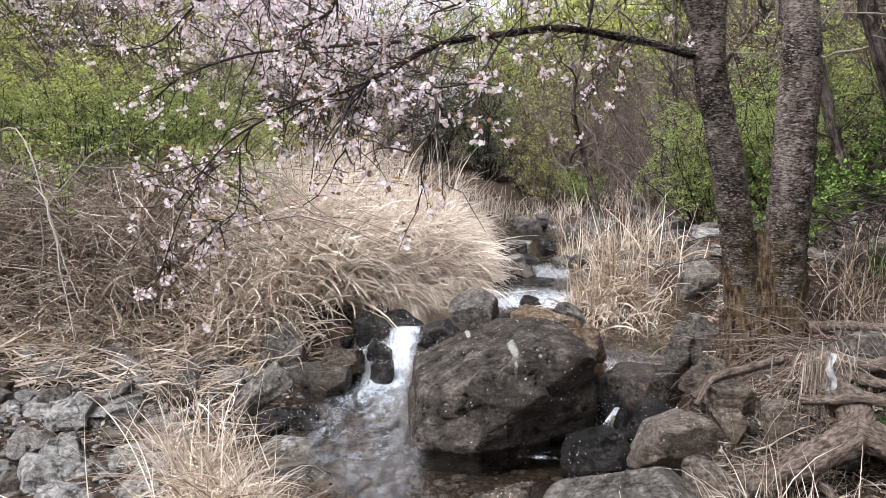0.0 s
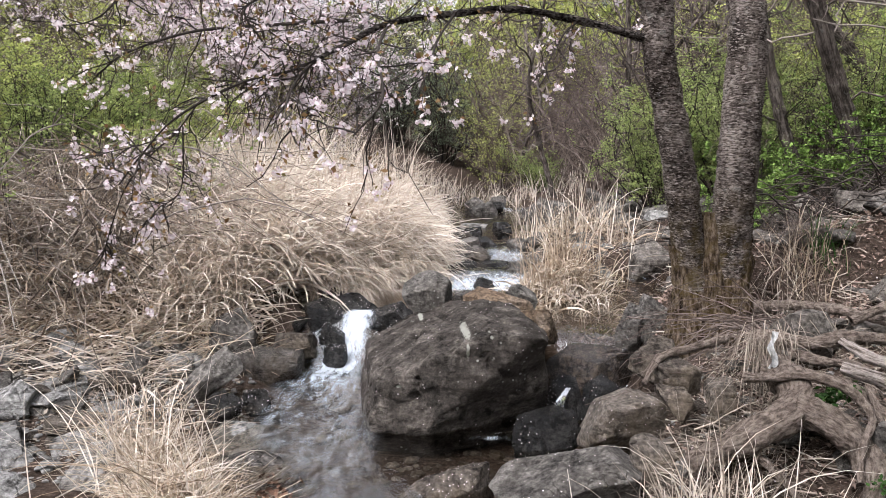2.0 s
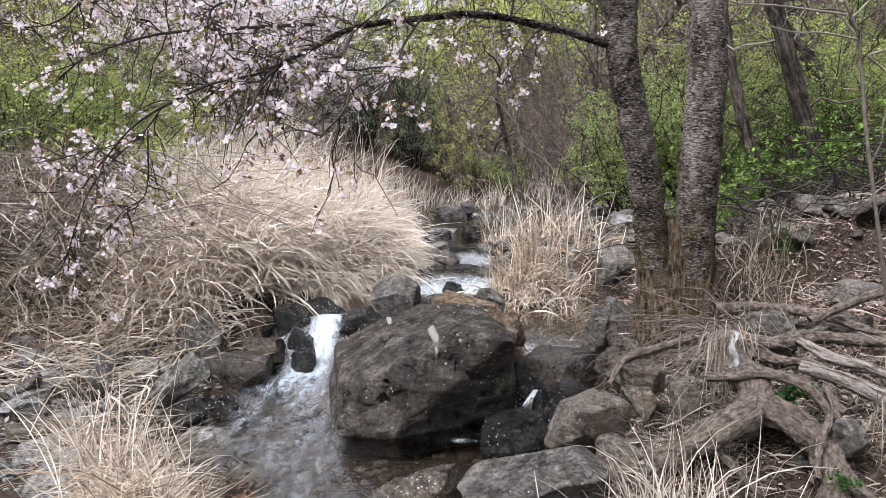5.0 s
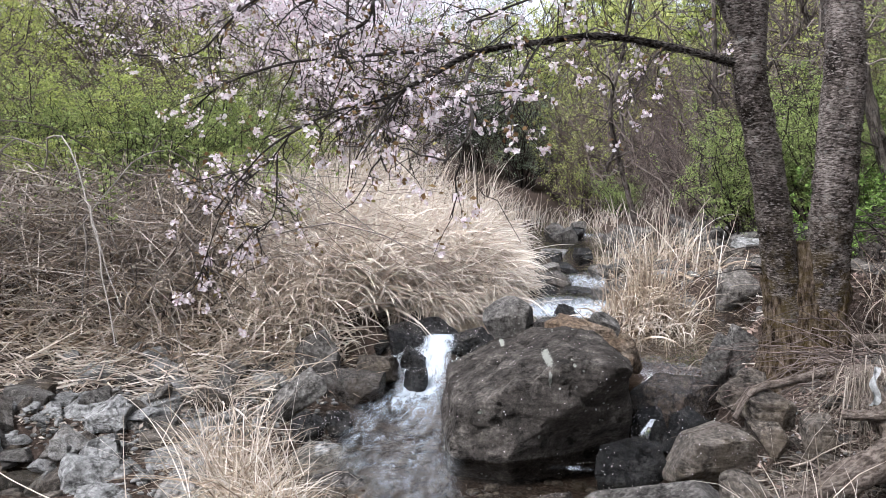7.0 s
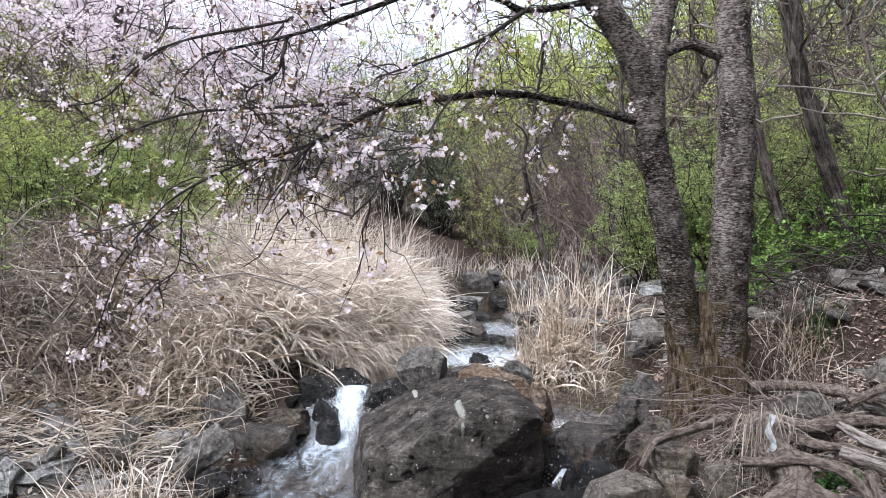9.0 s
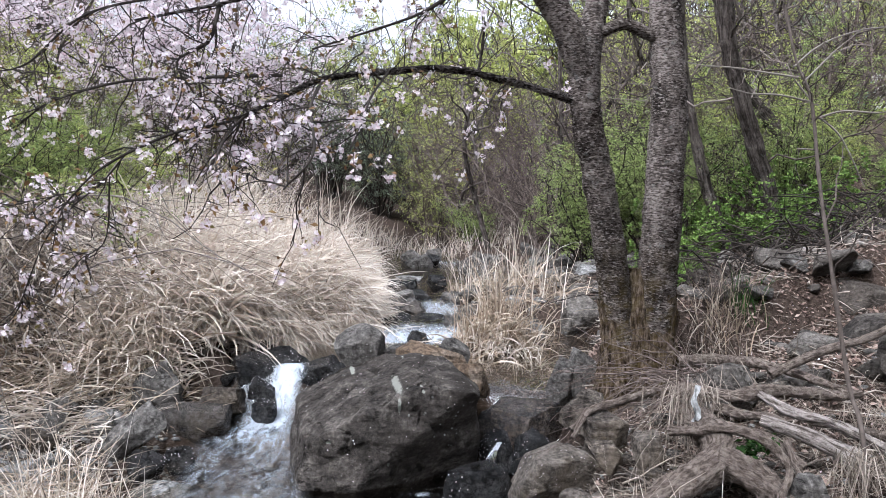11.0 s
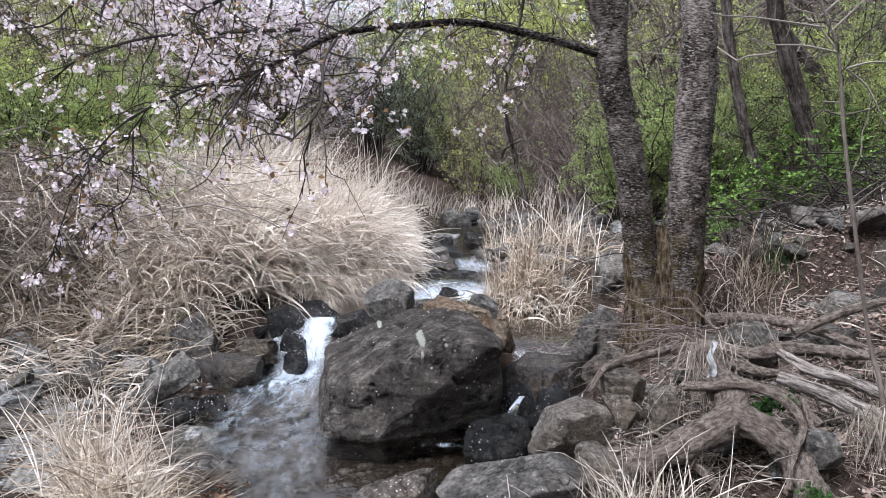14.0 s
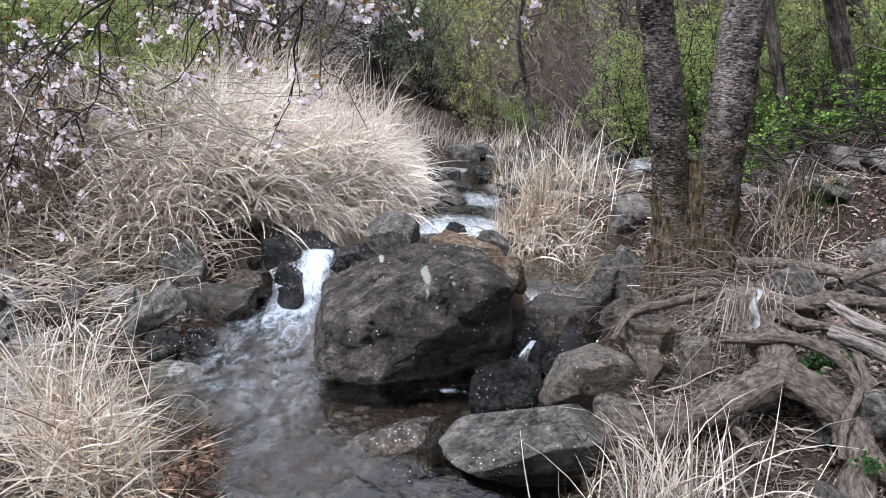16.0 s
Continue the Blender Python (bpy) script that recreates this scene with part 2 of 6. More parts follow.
def bark_material(name, dark, mid, light, bands=True, lichen=0.4, moss=0.0, scale=1.0, grain_way=(5.0, 5.0, 0.8), patchy=0.85, moss_from=0.0, moss_to=0.0):
    m, n, l, b = material(name, 0.95, spec=0.04)
    dark, mid, light = earthy(dark), earthy(mid), earthy(light)
    st = (1.3, 1.3, 4.6) if bands else grain_way
    lines = noise_node(n, l, 30 * scale if bands else 8 * scale, 8 if bands else 9, 0.7, st, "Object" if bands else "skin")
    big = noise_node(n, l, 5 * scale, 8, 0.72)
    col = ramp_node(n, l, lines, [(0.4, dark), (0.48, mid), (0.57, light)])
    col = mix_node(n, l, patchy, col, ramp_node(n, l, big, [(0.38, (0.3, 0.28, 0.27)), (0.5, (0.95, 0.93, 0.92)), (0.66, (1.6, 1.6, 1.6))]), "MULTIPLY")
    if bands:
        worn = ramp_node(n, l, noise_node(n, l, 3.2 * scale, 7, 0.72, (1.6, 1.6, 0.8)), [(0.38, (0.3, 0.27, 0.25)), (0.47, (0.95, 0.93, 0.92)), (0.62, (1.5, 1.5, 1.5))])
        col = mix_node(n, l, 0.9, col, worn, "MULTIPLY")
        flake = ramp_node(n, l, noise_node(n, l, 62 * scale, 4, 0.6, (0.7, 0.7, 1.8)), [(0.56, (0, 0, 0)), (0.6, (0.8,) * 3)])
        col = mix_node(n, l, flake, col, tuple(min(1, c * 1.5) for c in light))
    if lichen:
        spot = ramp_node(n, l, noise_node(n, l, 24 * scale, 5, 0.65), [(0.6, (0, 0, 0)), (0.65, (lichen,) * 3)])
        col = mix_node(n, l, spot, col, (0.22, 0.22, 0.2))
    if moss:
        spot = ramp_node(n, l, noise_node(n, l, 9 * scale, 8, 0.75), [(0.46, (0, 0, 0)), (0.58, (moss,) * 3)])
        if moss_to:
            tc, sp, mr = n.new("ShaderNodeTexCoord"), n.new("ShaderNodeSeparateXYZ"), n.new("ShaderNodeMapRange")
            l.new(tc.outputs["Object"], sp.inputs[0])
            l.new(sp.outputs["Z"], mr.inputs["Value"])
            mr.inputs["From Min"].default_value, mr.inputs["From Max"].default_value = moss_to, moss_from
            spot = mix_node(n, l, 1.0, spot, mr.outputs["Result"], "MULTIPLY")
        col = mix_node(n, l, spot, col, (0.065, 0.046, 0.014))
    l.new(col, b.inputs["Base Color"])
    h = mix_node(n, l, 0.55, noise_node(n, l, 14 * scale, 10, 0.75), lines)
    bump_node(n, l, b, h, 1.0, 0.07)
    return m


STONE = rock_material("stone_grey", (0.045, 0.041, 0.038), (0.19, 0.177, 0.162), (0.42, 0.395, 0.365), stain=(0.07, 0.06, 0.05), specks=0.4)
STONE_PALE = rock_material("stone_pale", (0.13, 0.128, 0.122), (0.32, 0.313, 0.3), (0.58, 0.57, 0.55), veins=0.4)
STONE_WET = rock_material("stone_wet", (0.008, 0.0075, 0.007), (0.024, 0.0225, 0.021), (0.075, 0.07, 0.065), rough=0.16, spec=0.25, specks=0.0, relief=1.0)
STONE_BROWN = rock_material("stone_brown", (0.05, 0.042, 0.036), (0.165, 0.143, 0.122), (0.36, 0.32, 0.28), stain=(0.12, 0.09, 0.055))
STONE_OCHRE = rock_material("stone_ochre", (0.1, 0.075, 0.055), (0.23, 0.17, 0.12), (0.33, 0.28, 0.23))
STONE_DAMP = rock_material("stone_damp", (0.03, 0.026, 0.023), (0.105, 0.093, 0.083), (0.24, 0.22, 0.2), rough=0.18, spec=0.35, stain=(0.07, 0.05, 0.03))
STONE_FILM = rock_material("stone_under_film", (0.02, 0.016, 0.0125), (0.068, 0.053, 0.042), (0.16, 0.13, 0.108), rough=0.12, spec=0.5, stain=(0.09, 0.06, 0.035))
STONE_DARK = rock_material("stone_dark", (0.045, 0.039, 0.034), (0.115, 0.102, 0.09), (0.23, 0.208, 0.186), stain=(0.07, 0.06, 0.05))
BOULDER = rock_material("boulder_stone", (0.018, 0.0155, 0.0135), (0.09, 0.079, 0.069), (0.29, 0.26, 0.232), specks=0.8, stain=(0.06, 0.05, 0.043), blotches=((0.07, 0.325, 0.05, 0.05), (0.075, 0.25, 0.022, 0.09), (-0.17, 0.3, 0.035, 0.03), (0.2, 0.33, 0.02, 0.02), (-0.3, 0.05, 0.03, 0.02), (0.02, -0.06, 0.02, 0.025)))
STRAW = blade_material("dry_straw", [(0.0, (0.17, 0.125, 0.09)), (0.12, (0.48, 0.39, 0.31)), (0.5, (0.7, 0.605, 0.5)), (1.0, (0.9, 0.83, 0.74))], through=0.45, much=0.88)
STRAW_PALE = blade_material("bleached_straw", [(0.0, (0.42, 0.34, 0.26)), (0.3, (0.68, 0.585, 0.49)), (0.65, (0.82, 0.74, 0.64)), (1.0, (0.92, 0.86, 0.77))], through=0.45, much=0.9)
STRAW_RUST = blade_material("rusty_straw", [(0.0, (0.13, 0.085, 0.055)), (0.35, (0.36, 0.27, 0.19)), (0.7, (0.6, 0.49, 0.37)), (1.0, (0.8, 0.7, 0.57))], much=0.76)
CANE = blade_material("bramble_cane", [(0.0, (0.05, 0.037, 0.03)), (0.3, (0.2, 0.155, 0.125)), (0.65, (0.45, 0.375, 0.31)), (1.0, (0.74, 0.66, 0.57))], through=0)
TWIG = blade_material("twig_bark", [(0.0, (0.02, 0.016, 0.014)), (0.6, (0.055, 0.045, 0.038)), (1.0, (0.12, 0.1, 0.085))], through=0)
TWIG_RED = blade_material("twig_brown", [(0.0, (0.06, 0.045, 0.037)), (0.5, (0.19, 0.145, 0.123)), (1.0, (0.36, 0.3, 0.265))], through=0)
TWIG_PALE = blade_material("pale_twig_bark", [(0.0, (0.2, 0.17, 0.15)), (1.0, (0.38, 0.34, 0.3))], through=0)
TWIG_GREY = blade_material("twig_grey", [(0.0, (0.06, 0.048, 0.04)), (0.6, (0.18, 0.148, 0.128)), (1.0, (0.36, 0.31, 0.275))], through=0)
LEAF = blade_material("spring_leaf", [(0.0, (0.17, 0.21, 0.06)), (0.5, (0.3, 0.34, 0.1)), (1.0, (0.45, 0.47, 0.19))], through=0.36, rough=0.6, much=1.3)
LEAF_BRIGHT = blade_material("bright_leaf", [(0.0, (0.14, 0.185, 0.06)), (0.5, (0.235, 0.29, 0.1)), (1.0, (0.35, 0.39, 0.17))], through=0.36, rough=0.6, much=1.12)
LEAF_DEEP = blade_material("deep_leaf", [(0.0, (0.07, 0.12, 0.03)), (0.5, (0.13, 0.2, 0.05)), (1.0, (0.22, 0.3, 0.09))], through=0.28, rough=0.5, much=1.1)
LEAF_OLIVE = blade_material("olive_leaf", [(0.0, (0.18, 0.2, 0.06)), (0.5, (0.3, 0.33, 0.1)), (1.0, (0.45, 0.46, 0.19))], through=0.36, rough=0.6, much=1.25)
NEEDLE = blade_material("pine_needle", [(0.0, (0.2, 0.24, 0.16)), (0.5, (0.3, 0.35, 0.25)), (1.0, (0.42, 0.46, 0.35))], through=0.25, much=0.95)
PETAL = blade_material("cherry_petal", [(0.0, (0.85, 0.66, 0.7)), (0.4, (0.97, 0.86, 0.885)), (1.0, (1.05, 1.0, 1.01))], through=0.5, rough=0.6, much=0.76)
BRONZE = blade_material("bronze_leaf", [(0.0, (0.2, 0.105, 0.06)), (0.6, (0.3, 0.19, 0.095)), (1.0, (0.34, 0.31, 0.12))], through=0.28, rough=0.6, much=0.75)
LITTER = blade_material("leaf_litter", [(0.0, (0.05, 0.034, 0.027)), (0.45, (0.18, 0.125, 0.1)), (0.85, (0.3, 0.22, 0.18)), (1.0, (0.42, 0.34, 0.29))], through=0.1, much=0.9)
BARK = bark_material("cherry_bark", (0.06, 0.048, 0.04), (0.17, 0.145, 0.128), (0.36, 0.32, 0.29), moss=0.85, patchy=0.9, moss_from=1.0, moss_to=1.55)
BARK_FAR = bark_material("grey_bark", (0.065, 0.055, 0.048), (0.12, 0.102, 0.088), (0.19, 0.165, 0.147), bands=False, lichen=0.25)
ROOT = bark_material("root_bark", (0.17, 0.138, 0.115), (0.28, 0.23, 0.193), (0.4, 0.34, 0.293), bands=False, lichen=0.0, scale=5.0, grain_way=(2.0, 2.0, 0.8), patchy=0.5)
DRIFTWOOD = bark_material("driftwood", (0.15, 0.125, 0.105), (0.4, 0.35, 0.31), (0.62, 0.56, 0.51), bands=False, lichen=0.0, scale=3.0, grain_way=(3.0, 3.0, 0.45), patchy=0.5)
MOSS_BARK = bark_material("brown_mossy_bark", (0.05, 0.036, 0.026), (0.15, 0.112, 0.08), (0.29, 0.235, 0.185), bands=False, scale=2.2, grain_way=(3.0, 3.0, 0.7), moss=0.6, lichen=0.2)
BRANCH = bark_material("dark_branch_bark", (0.012, 0.01, 0.009), (0.065, 0.055, 0.049), (0.2, 0.178, 0.162), lichen=0.5)
STRAW_GREY = blade_material("grey_straw", [(0.0, (0.06, 0.045, 0.036)), (0.4, (0.2, 0.16, 0.13)), (0.8, (0.4, 0.34, 0.285)), (1.0, (0.56, 0.5, 0.42))], much=0.8)
GREEN_BLADE = blade_material("green_blade", [(0.0, (0.12, 0.17, 0.06)), (0.5, (0.24, 0.3, 0.12)), (1.0, (0.42, 0.46, 0.25))], through=0.3)
LEAF_DEAD = blade_material("wet_dead_leaf", [(0.0, (0.04, 0.024, 0.018)), (0.5, (0.13, 0.075, 0.05)), (1.0, (0.27, 0.17, 0.12))], through=0.1, much=0.9)
FERN = blade_material("fern_leaf", [(0.0, (0.03, 0.07, 0.02)), (0.6, (0.06, 0.13, 0.035)), (1.0, (0.12, 0.2, 0.06))], through=0.3)


# ---- ground and stream ----
def water_left(y):
    return np.interp(y, [-30, 0, 2.0, 2.7, 3.3, 4.1, 4.6, 5.1, 5.5, 6.1, 6.5, 6.9, 7.3, 8.5, 9.9, 11.7, 14.9, 20], [-1.5, -0.8, -0.35, -0.5, -1.05, -1.05, -0.95, -0.65, -0.6, -0.7, -0.28, 0.08, 0.17, 0.18, 0.32, 0.75, 1.15, 2.0])


def water_right(y):
    return np.interp(y, [-30, 0, 2.5, 3.2, 3.9, 4.6, 5.3, 6.3, 6.9, 7.3, 8, 9, 12, 15, 20], [1.5, 0.9, 0.85, 1.05, 1.3, 1.36, 1.75, 2.2, 2.4, 1.25, 1.2, 1.5, 1.95, 2.2, 2.7])


def water_level(x, y):
    """The stream steps down in falls: a line of drop that runs from behind the boulder to the ledge beside the tree."""
    drop = np.interp(x, [-1, 0.0, 0.3, 0.65, 1.5], [5.5, 5.5, 5.2, 4.85, 4.6])
    z = 0.1 + 0.06 * ramp(y, 4.4, 5.2) + 0.31 * ramp(y - drop, np.interp(x, [-0.8, -0.6, -0.1, 0.3], [-0.16, -0.4, -0.4, -0.16]), np.interp(x, [-0.8, -0.6, -0.1, 0.3], [0.2, 0.08, 0.08, 0.2]))
    return z + 0.08 * ramp(y, 6.6, 7.15) + 0.07 * ramp(y, 7.7, 8.3) + 0.05 * ramp(y, 9, 13) + 0.1 * ramp(y, 13.3, 14.5) + 0.04 * np.maximum(y - 15, 0)


def ground_height(x, y):
    x, y = np.asarray(x, float), np.asarray(y, float)
    w = water_level(np.clip(x, -1, 1.6), y)
    dl, dr = water_left(y) - x, x - water_right(y)
    bed = w - 0.16
    stony = 1 - ramp(y, 5.0, 6.6)
    left = stony * (0.2 * ramp(dl, -0.25, 0.35) + 0.1 * np.maximum(dl, 0)) + (1 - stony) * ((0.4 - 0.14 * ramp(y, 6.8, 9.6) * (1 - ramp(dl, 0.9, 2.4))) * ramp(dl, -0.12, 0.28) + 0.22 * ramp(dl, 0.15, 1.8) + 0.1 * ramp(dl, 0.3, 1.8) + 0.04 * np.maximum(dl, 0))
    left = left - 0.3 * np.exp(-(((x + 2.35) / 0.55) ** 2) - ((y - 3.55) / 0.3) ** 2)
    near = 1 - ramp(y, 5.2, 7.0)
    right = near * (0.42 * ramp(dr, -0.2, 0.4) + (0.19 + 0.15 * ramp(y, 3.2, 3.9)) * np.maximum(dr, 0)) + (1 - near) * (0.26 * ramp(dr, -0.3, 0.4) + 0.1 * np.maximum(dr, 0))
    right = right + (1 - near) * 0.3 * np.clip(x - 3.5, 0, 4) + 0.1 * np.maximum(x - 7.5, 0)
    z = bed + np.where(dl > dr, left, right)
    z = z + 0.28 * np.exp(-(((x - 1.3) / 0.34) ** 2) - ((y - 6.2) / 0.32) ** 2)
    z = z - 0.2 * (1 - ramp(y, 2.55, 2.85)) * ramp(y, 1.2, 1.8) * ramp(x, 1.0, 1.3) * (1 - ramp(x, 2.6, 3.4))
    z = z - 0.36 * np.exp(-(((x - 2.95) / 0.4) ** 2) - ((y - 2.95) / 0.24) ** 2)
    z = z - 0.12 * np.exp(-(((x - 1.58) / 0.18) ** 2) - ((y - 2.7) / 0.14) ** 2)
    far = np.hypot(x, y)
    z = z + 0.10 * np.maximum(-x - 6, 0) + 0.10 * np.maximum(y - 17, 0) + 0.06 * np.maximum(y - 40, 0)
    z = np.where(z > 6, 6 + 4 * np.tanh((z - 6) / 10), z)
    # unseen hillsides added beside and behind the viewpoint to block low sky light
    z = z + (1 - ramp(y, 1, 7)) * 10 * ramp(np.abs(x), 6, 30)
    p = np.stack([x, y, 0 * x], -1)
    lumps = 0.05 * grain(p, 1.7, 5) + 0.02 * grain(p, 7, 6)
    z = z + lumps * ramp(np.maximum(dl, dr), -0.3, 0.3) + ramp(far, 15, 60) * 1.2 * grain(p, 0.12, 8)
    return z


def spread(near, far, n):
    """Grid lines that lie close together from near[0] to near[1] and widen towards far."""
    mid = np.linspace(near[0], near[1], n)
    grow = np.geomspace(0.12, far, 46)
    return np.concatenate([near[0] - grow[::-1], mid, near[1] + grow])


def grid_sheet(xs, ys, height):
    X, Y = np.meshgrid(xs, ys)
    v = np.stack([X, Y, height(X, Y)], -1).reshape(-1, 3)
    i = (np.arange(len(ys) - 1)[:, None] * len(xs) + np.arange(len(xs) - 1)[None]).ravel()
    return v, np.stack([i, i + 1, i + 1 + len(xs), i + len(xs)], 1)


m, n, l, b = material("soil", 0.95, spec=0.03)
col = ramp_node(n, l, noise_node(n, l, 1.3, 8, 0.65), [(0.3, (0.015, 0.0105, 0.008)), (0.55, (0.046, 0.033, 0.0255)), (0.75, (0.105, 0.077, 0.06))])
col = mix_node(n, l, 0.5, col, ramp_node(n, l, noise_node(n, l, 34, 6, 0.7), [(0.38, (0.012, 0.009, 0.007)), (0.55, (0.075, 0.055, 0.043)), (0.7, (0.2, 0.155, 0.125))]))
l.new(col, b.inputs["Base Color"])
bump_node(n, l, b, noise_node(n, l, 22, 10, 0.75), 1.0, 0.04)
SOIL = m
v, f = grid_sheet(spread((-5, 6), 400, 180), spread((1.5, 16), 400, 200), ground_height)
tagged(new("ground", sheet_mesh("ground", v, f, SOIL)), "brown soil and gravel banks strewn with dead leaves", "ground", kind="structure")

# water: a clear sheet with small waves, broken by falls and foam
m, n, l, b = material("stream_water", 0.05)
gl, tr, fo = n.new("ShaderNodeBsdfGlossy"), n.new("ShaderNodeBsdfTransparent"), n.new("ShaderNodeBsdfDiffuse")
gl.inputs["Roughness"].default_value = 0.06
tr.inputs["Color"].default_value = (0.93, 0.89, 0.81, 1)
fo.inputs["Color"].default_value = (0.47, 0.51, 0.55, 1)
fr = n.new("ShaderNodeFresnel")
fr.inputs["IOR"].default_value = 1.75
bk = n.new("ShaderNodeBump")
bk.inputs["Strength"].default_value, bk.inputs["Distance"].default_value = 1.0, 0.013
l.new(noise_node(n, l, 7, 4, 0.55, (1.5, 0.8, 1), warp=0.6), bk.inputs["Height"])
for s in (gl, fr, fo):
    l.new(bk.outputs["Normal"], s.inputs["Normal"])
mx, mf = n.new("ShaderNodeMixShader"), n.new("ShaderNodeMixShader")
l.new(fr.outputs[0], mx.inputs[0])
l.new(tr.outputs[0], mx.inputs[1])
l.new(gl.outputs[0], mx.inputs[2])
at = n.new("ShaderNodeAttribute")
at.attribute_name = "foam"
streak = noise_node(n, l, 9, 10, 0.72, (1.9, 0.7, 1.0), warp=0.8)
twice, ad = n.new("ShaderNodeMath"), n.new("ShaderNodeMath")
twice.operation, ad.operation = "MULTIPLY_ADD", "MULTIPLY_ADD"
twice.inputs[1].default_value, twice.inputs[2].default_value = 1.7, -0.64
ad.inputs[1].default_value = 1.05
l.new(at.outputs["Fac"], twice.inputs[0])
l.new(streak, ad.inputs[0])
l.new(twice.outputs[0], ad.inputs[2])
cut = ramp_node(n, l, ad.outputs[0], [(0.13, (0, 0, 0)), (0.36, (0.4, 0.4, 0.4)), (0.7, (0.92, 0.92, 0.92))])
# thin torn foam lines over a milky tint, painted-in sky sheen on fast water
torn = ramp_node(n, l, noise_node(n, l, 4, 6, 0.68, (1.7, 0.7, 1.0), warp=1.6), [(0.38, (0.03, 0.03, 0.03)), (0.46, (0.1, 0.1, 0.1)), (0.5, (0.62, 0.62, 0.62)), (0.54, (0.14, 0.14, 0.14)), (0.62, (0.05, 0.05, 0.05)), (0.72, (0.5, 0.5, 0.5))])
gaps = ramp_node(n, l, noise_node(n, l, 3.2, 3, 0.6, (1.2, 0.8, 1.0)), [(0.38, (0.22, 0.22, 0.22)), (0.6, (1, 1, 1))])
torn = mix_node(n, l, 1.0, torn, gaps, "MULTIPLY")
quick, torn_sheen, most = n.new("ShaderNodeAttribute"), n.new("ShaderNodeMath"), n.new("ShaderNodeMath")
quick.attribute_name = "fast"
torn_sheen.operation, most.operation = "MULTIPLY", "MAXIMUM"
l.new(quick.outputs["Fac"], torn_sheen.inputs[0])
l.new(torn, torn_sheen.inputs[1])
l.new(cut, most.inputs[0])
l.new(torn_sheen.outputs[0], most.inputs[1])
l.new(most.outputs[0], mf.inputs[0])
l.new(mx.outputs[0], mf.inputs[1])
l.new(fo.outputs[0], mf.inputs[2])
l.new(mf.outputs[0], n["Material Output"].inputs["Surface"])
WATER = m


def foam_and_sheen_at(x, y):
    """How white the water is: at the foot of each fall and along the fast tongue beside the boulder, plus painted sky
    sheen upstream.
    """
    mid = np.interp(y, [3.3, 3.8, 4.3, 4.7, 5.0, 5.2, 5.45, 5.75], [-0.3, -0.36, -0.42, -0.5, -0.5, -0.4, -0.3, -0.26])
    half = np.interp(y, [3.3, 4.3, 4.7, 5.0, 5.2, 5.45, 5.75], [0.24, 0.27, 0.32, 0.3, 0.18, 0.12, 0.11])
    much = np.interp(y, [3.2, 3.6, 4.3, 4.7, 5.0, 5.2, 5.55, 5.72, 6.0], [0.04, 0.07, 0.1, 0.15, 0.25, 0.36, 0.42, 0.2, 0.04])
    fall = much * np.exp(-(np.abs((x - mid) / half) ** 2.6))
    upper = np.exp(-(((y - 6.72) / 0.3) ** 2)) * ramp(x, 0.2, 0.4) * (1 - ramp(x, 1.1, 1.3)) * 0.2
    third = np.exp(-(((y - 7.95) / 0.4) ** 2)) * 0.13 * ramp(x, 0.85, 1.05)
    side = np.exp(-(((x - 0.89) / 0.08) ** 2) - ((y - 4.12) / 0.14) ** 2) * 0.5 + np.exp(-(((x - 0.5) / 0.16) ** 2) - ((y - 3.98) / 0.05) ** 2) * 0.22
    far = np.exp(-(((y - 13.6) / 0.35) ** 2)) * 0.2 * ramp(x, 1.55, 1.7)
    # pale sky sheen of the upper stream, painted in as thin whiteness
    broken = 0.1 * ramp(y, 6.2, 6.5) * (1 - ramp(y, 8.7, 9.3))
    return broken + fall + upper + third + side + far


def fast_at(x, y):
    """Where the tongue of quick water runs from the fall past the boulder into the pool."""
    a = np.interp(y, [2.9, 3.45, 3.6, 4.15, 4.85, 5.4], [-0.42, -0.5, -0.6, -0.78, -0.76, -0.64])
    b = np.interp(y, [2.9, 3.45, 4.15, 5.4], [0.0, -0.12, -0.14, -0.2])
    return ramp(x, a - 0.08, a + 0.12) * (1 - ramp(x, b - 0.1, b + 0.06)) * np.interp(y, [2.8, 3.3, 3.9, 5.3, 5.6], [0.0, 0.25, 0.6, 0.85, 0.0])


def water_surface(x, y):
    p = np.stack([x, y, 0 * x], -1)
    fast = foam_and_sheen_at(x, y) + 0.3 * fast_at(x, y)
    return water_level(x, y) + (0.004 + 0.03 * fast) * grain(p * np.array([1.3, 0.7, 1]), 6, 21, 2) + 0.0012 * grain(p, 21, 22, 2)


v, f = grid_sheet(np.linspace(-2.9, 2.9, 230), np.concatenate([np.linspace(-30, 1.1, 40), np.linspace(1.2, 9, 330), np.linspace(9.05, 22, 90)]), water_surface)
me = sheet_mesh("stream", v, f, WATER)
fa = me.attributes.new("foam", "FLOAT", "POINT")
fa.data.foreach_set("value", foam_and_sheen_at(v[:, 0], v[:, 1]).astype(np.float32))
fa = me.attributes.new("fast", "FLOAT", "POINT")
fa.data.foreach_set("value", fast_at(v[:, 0], v[:, 1]).astype(np.float32))
stream = tagged(new("stream_water", me), "clear shallow stream water with white foam below small falls", "water", kind="structure")
stream.visible_shadow = False
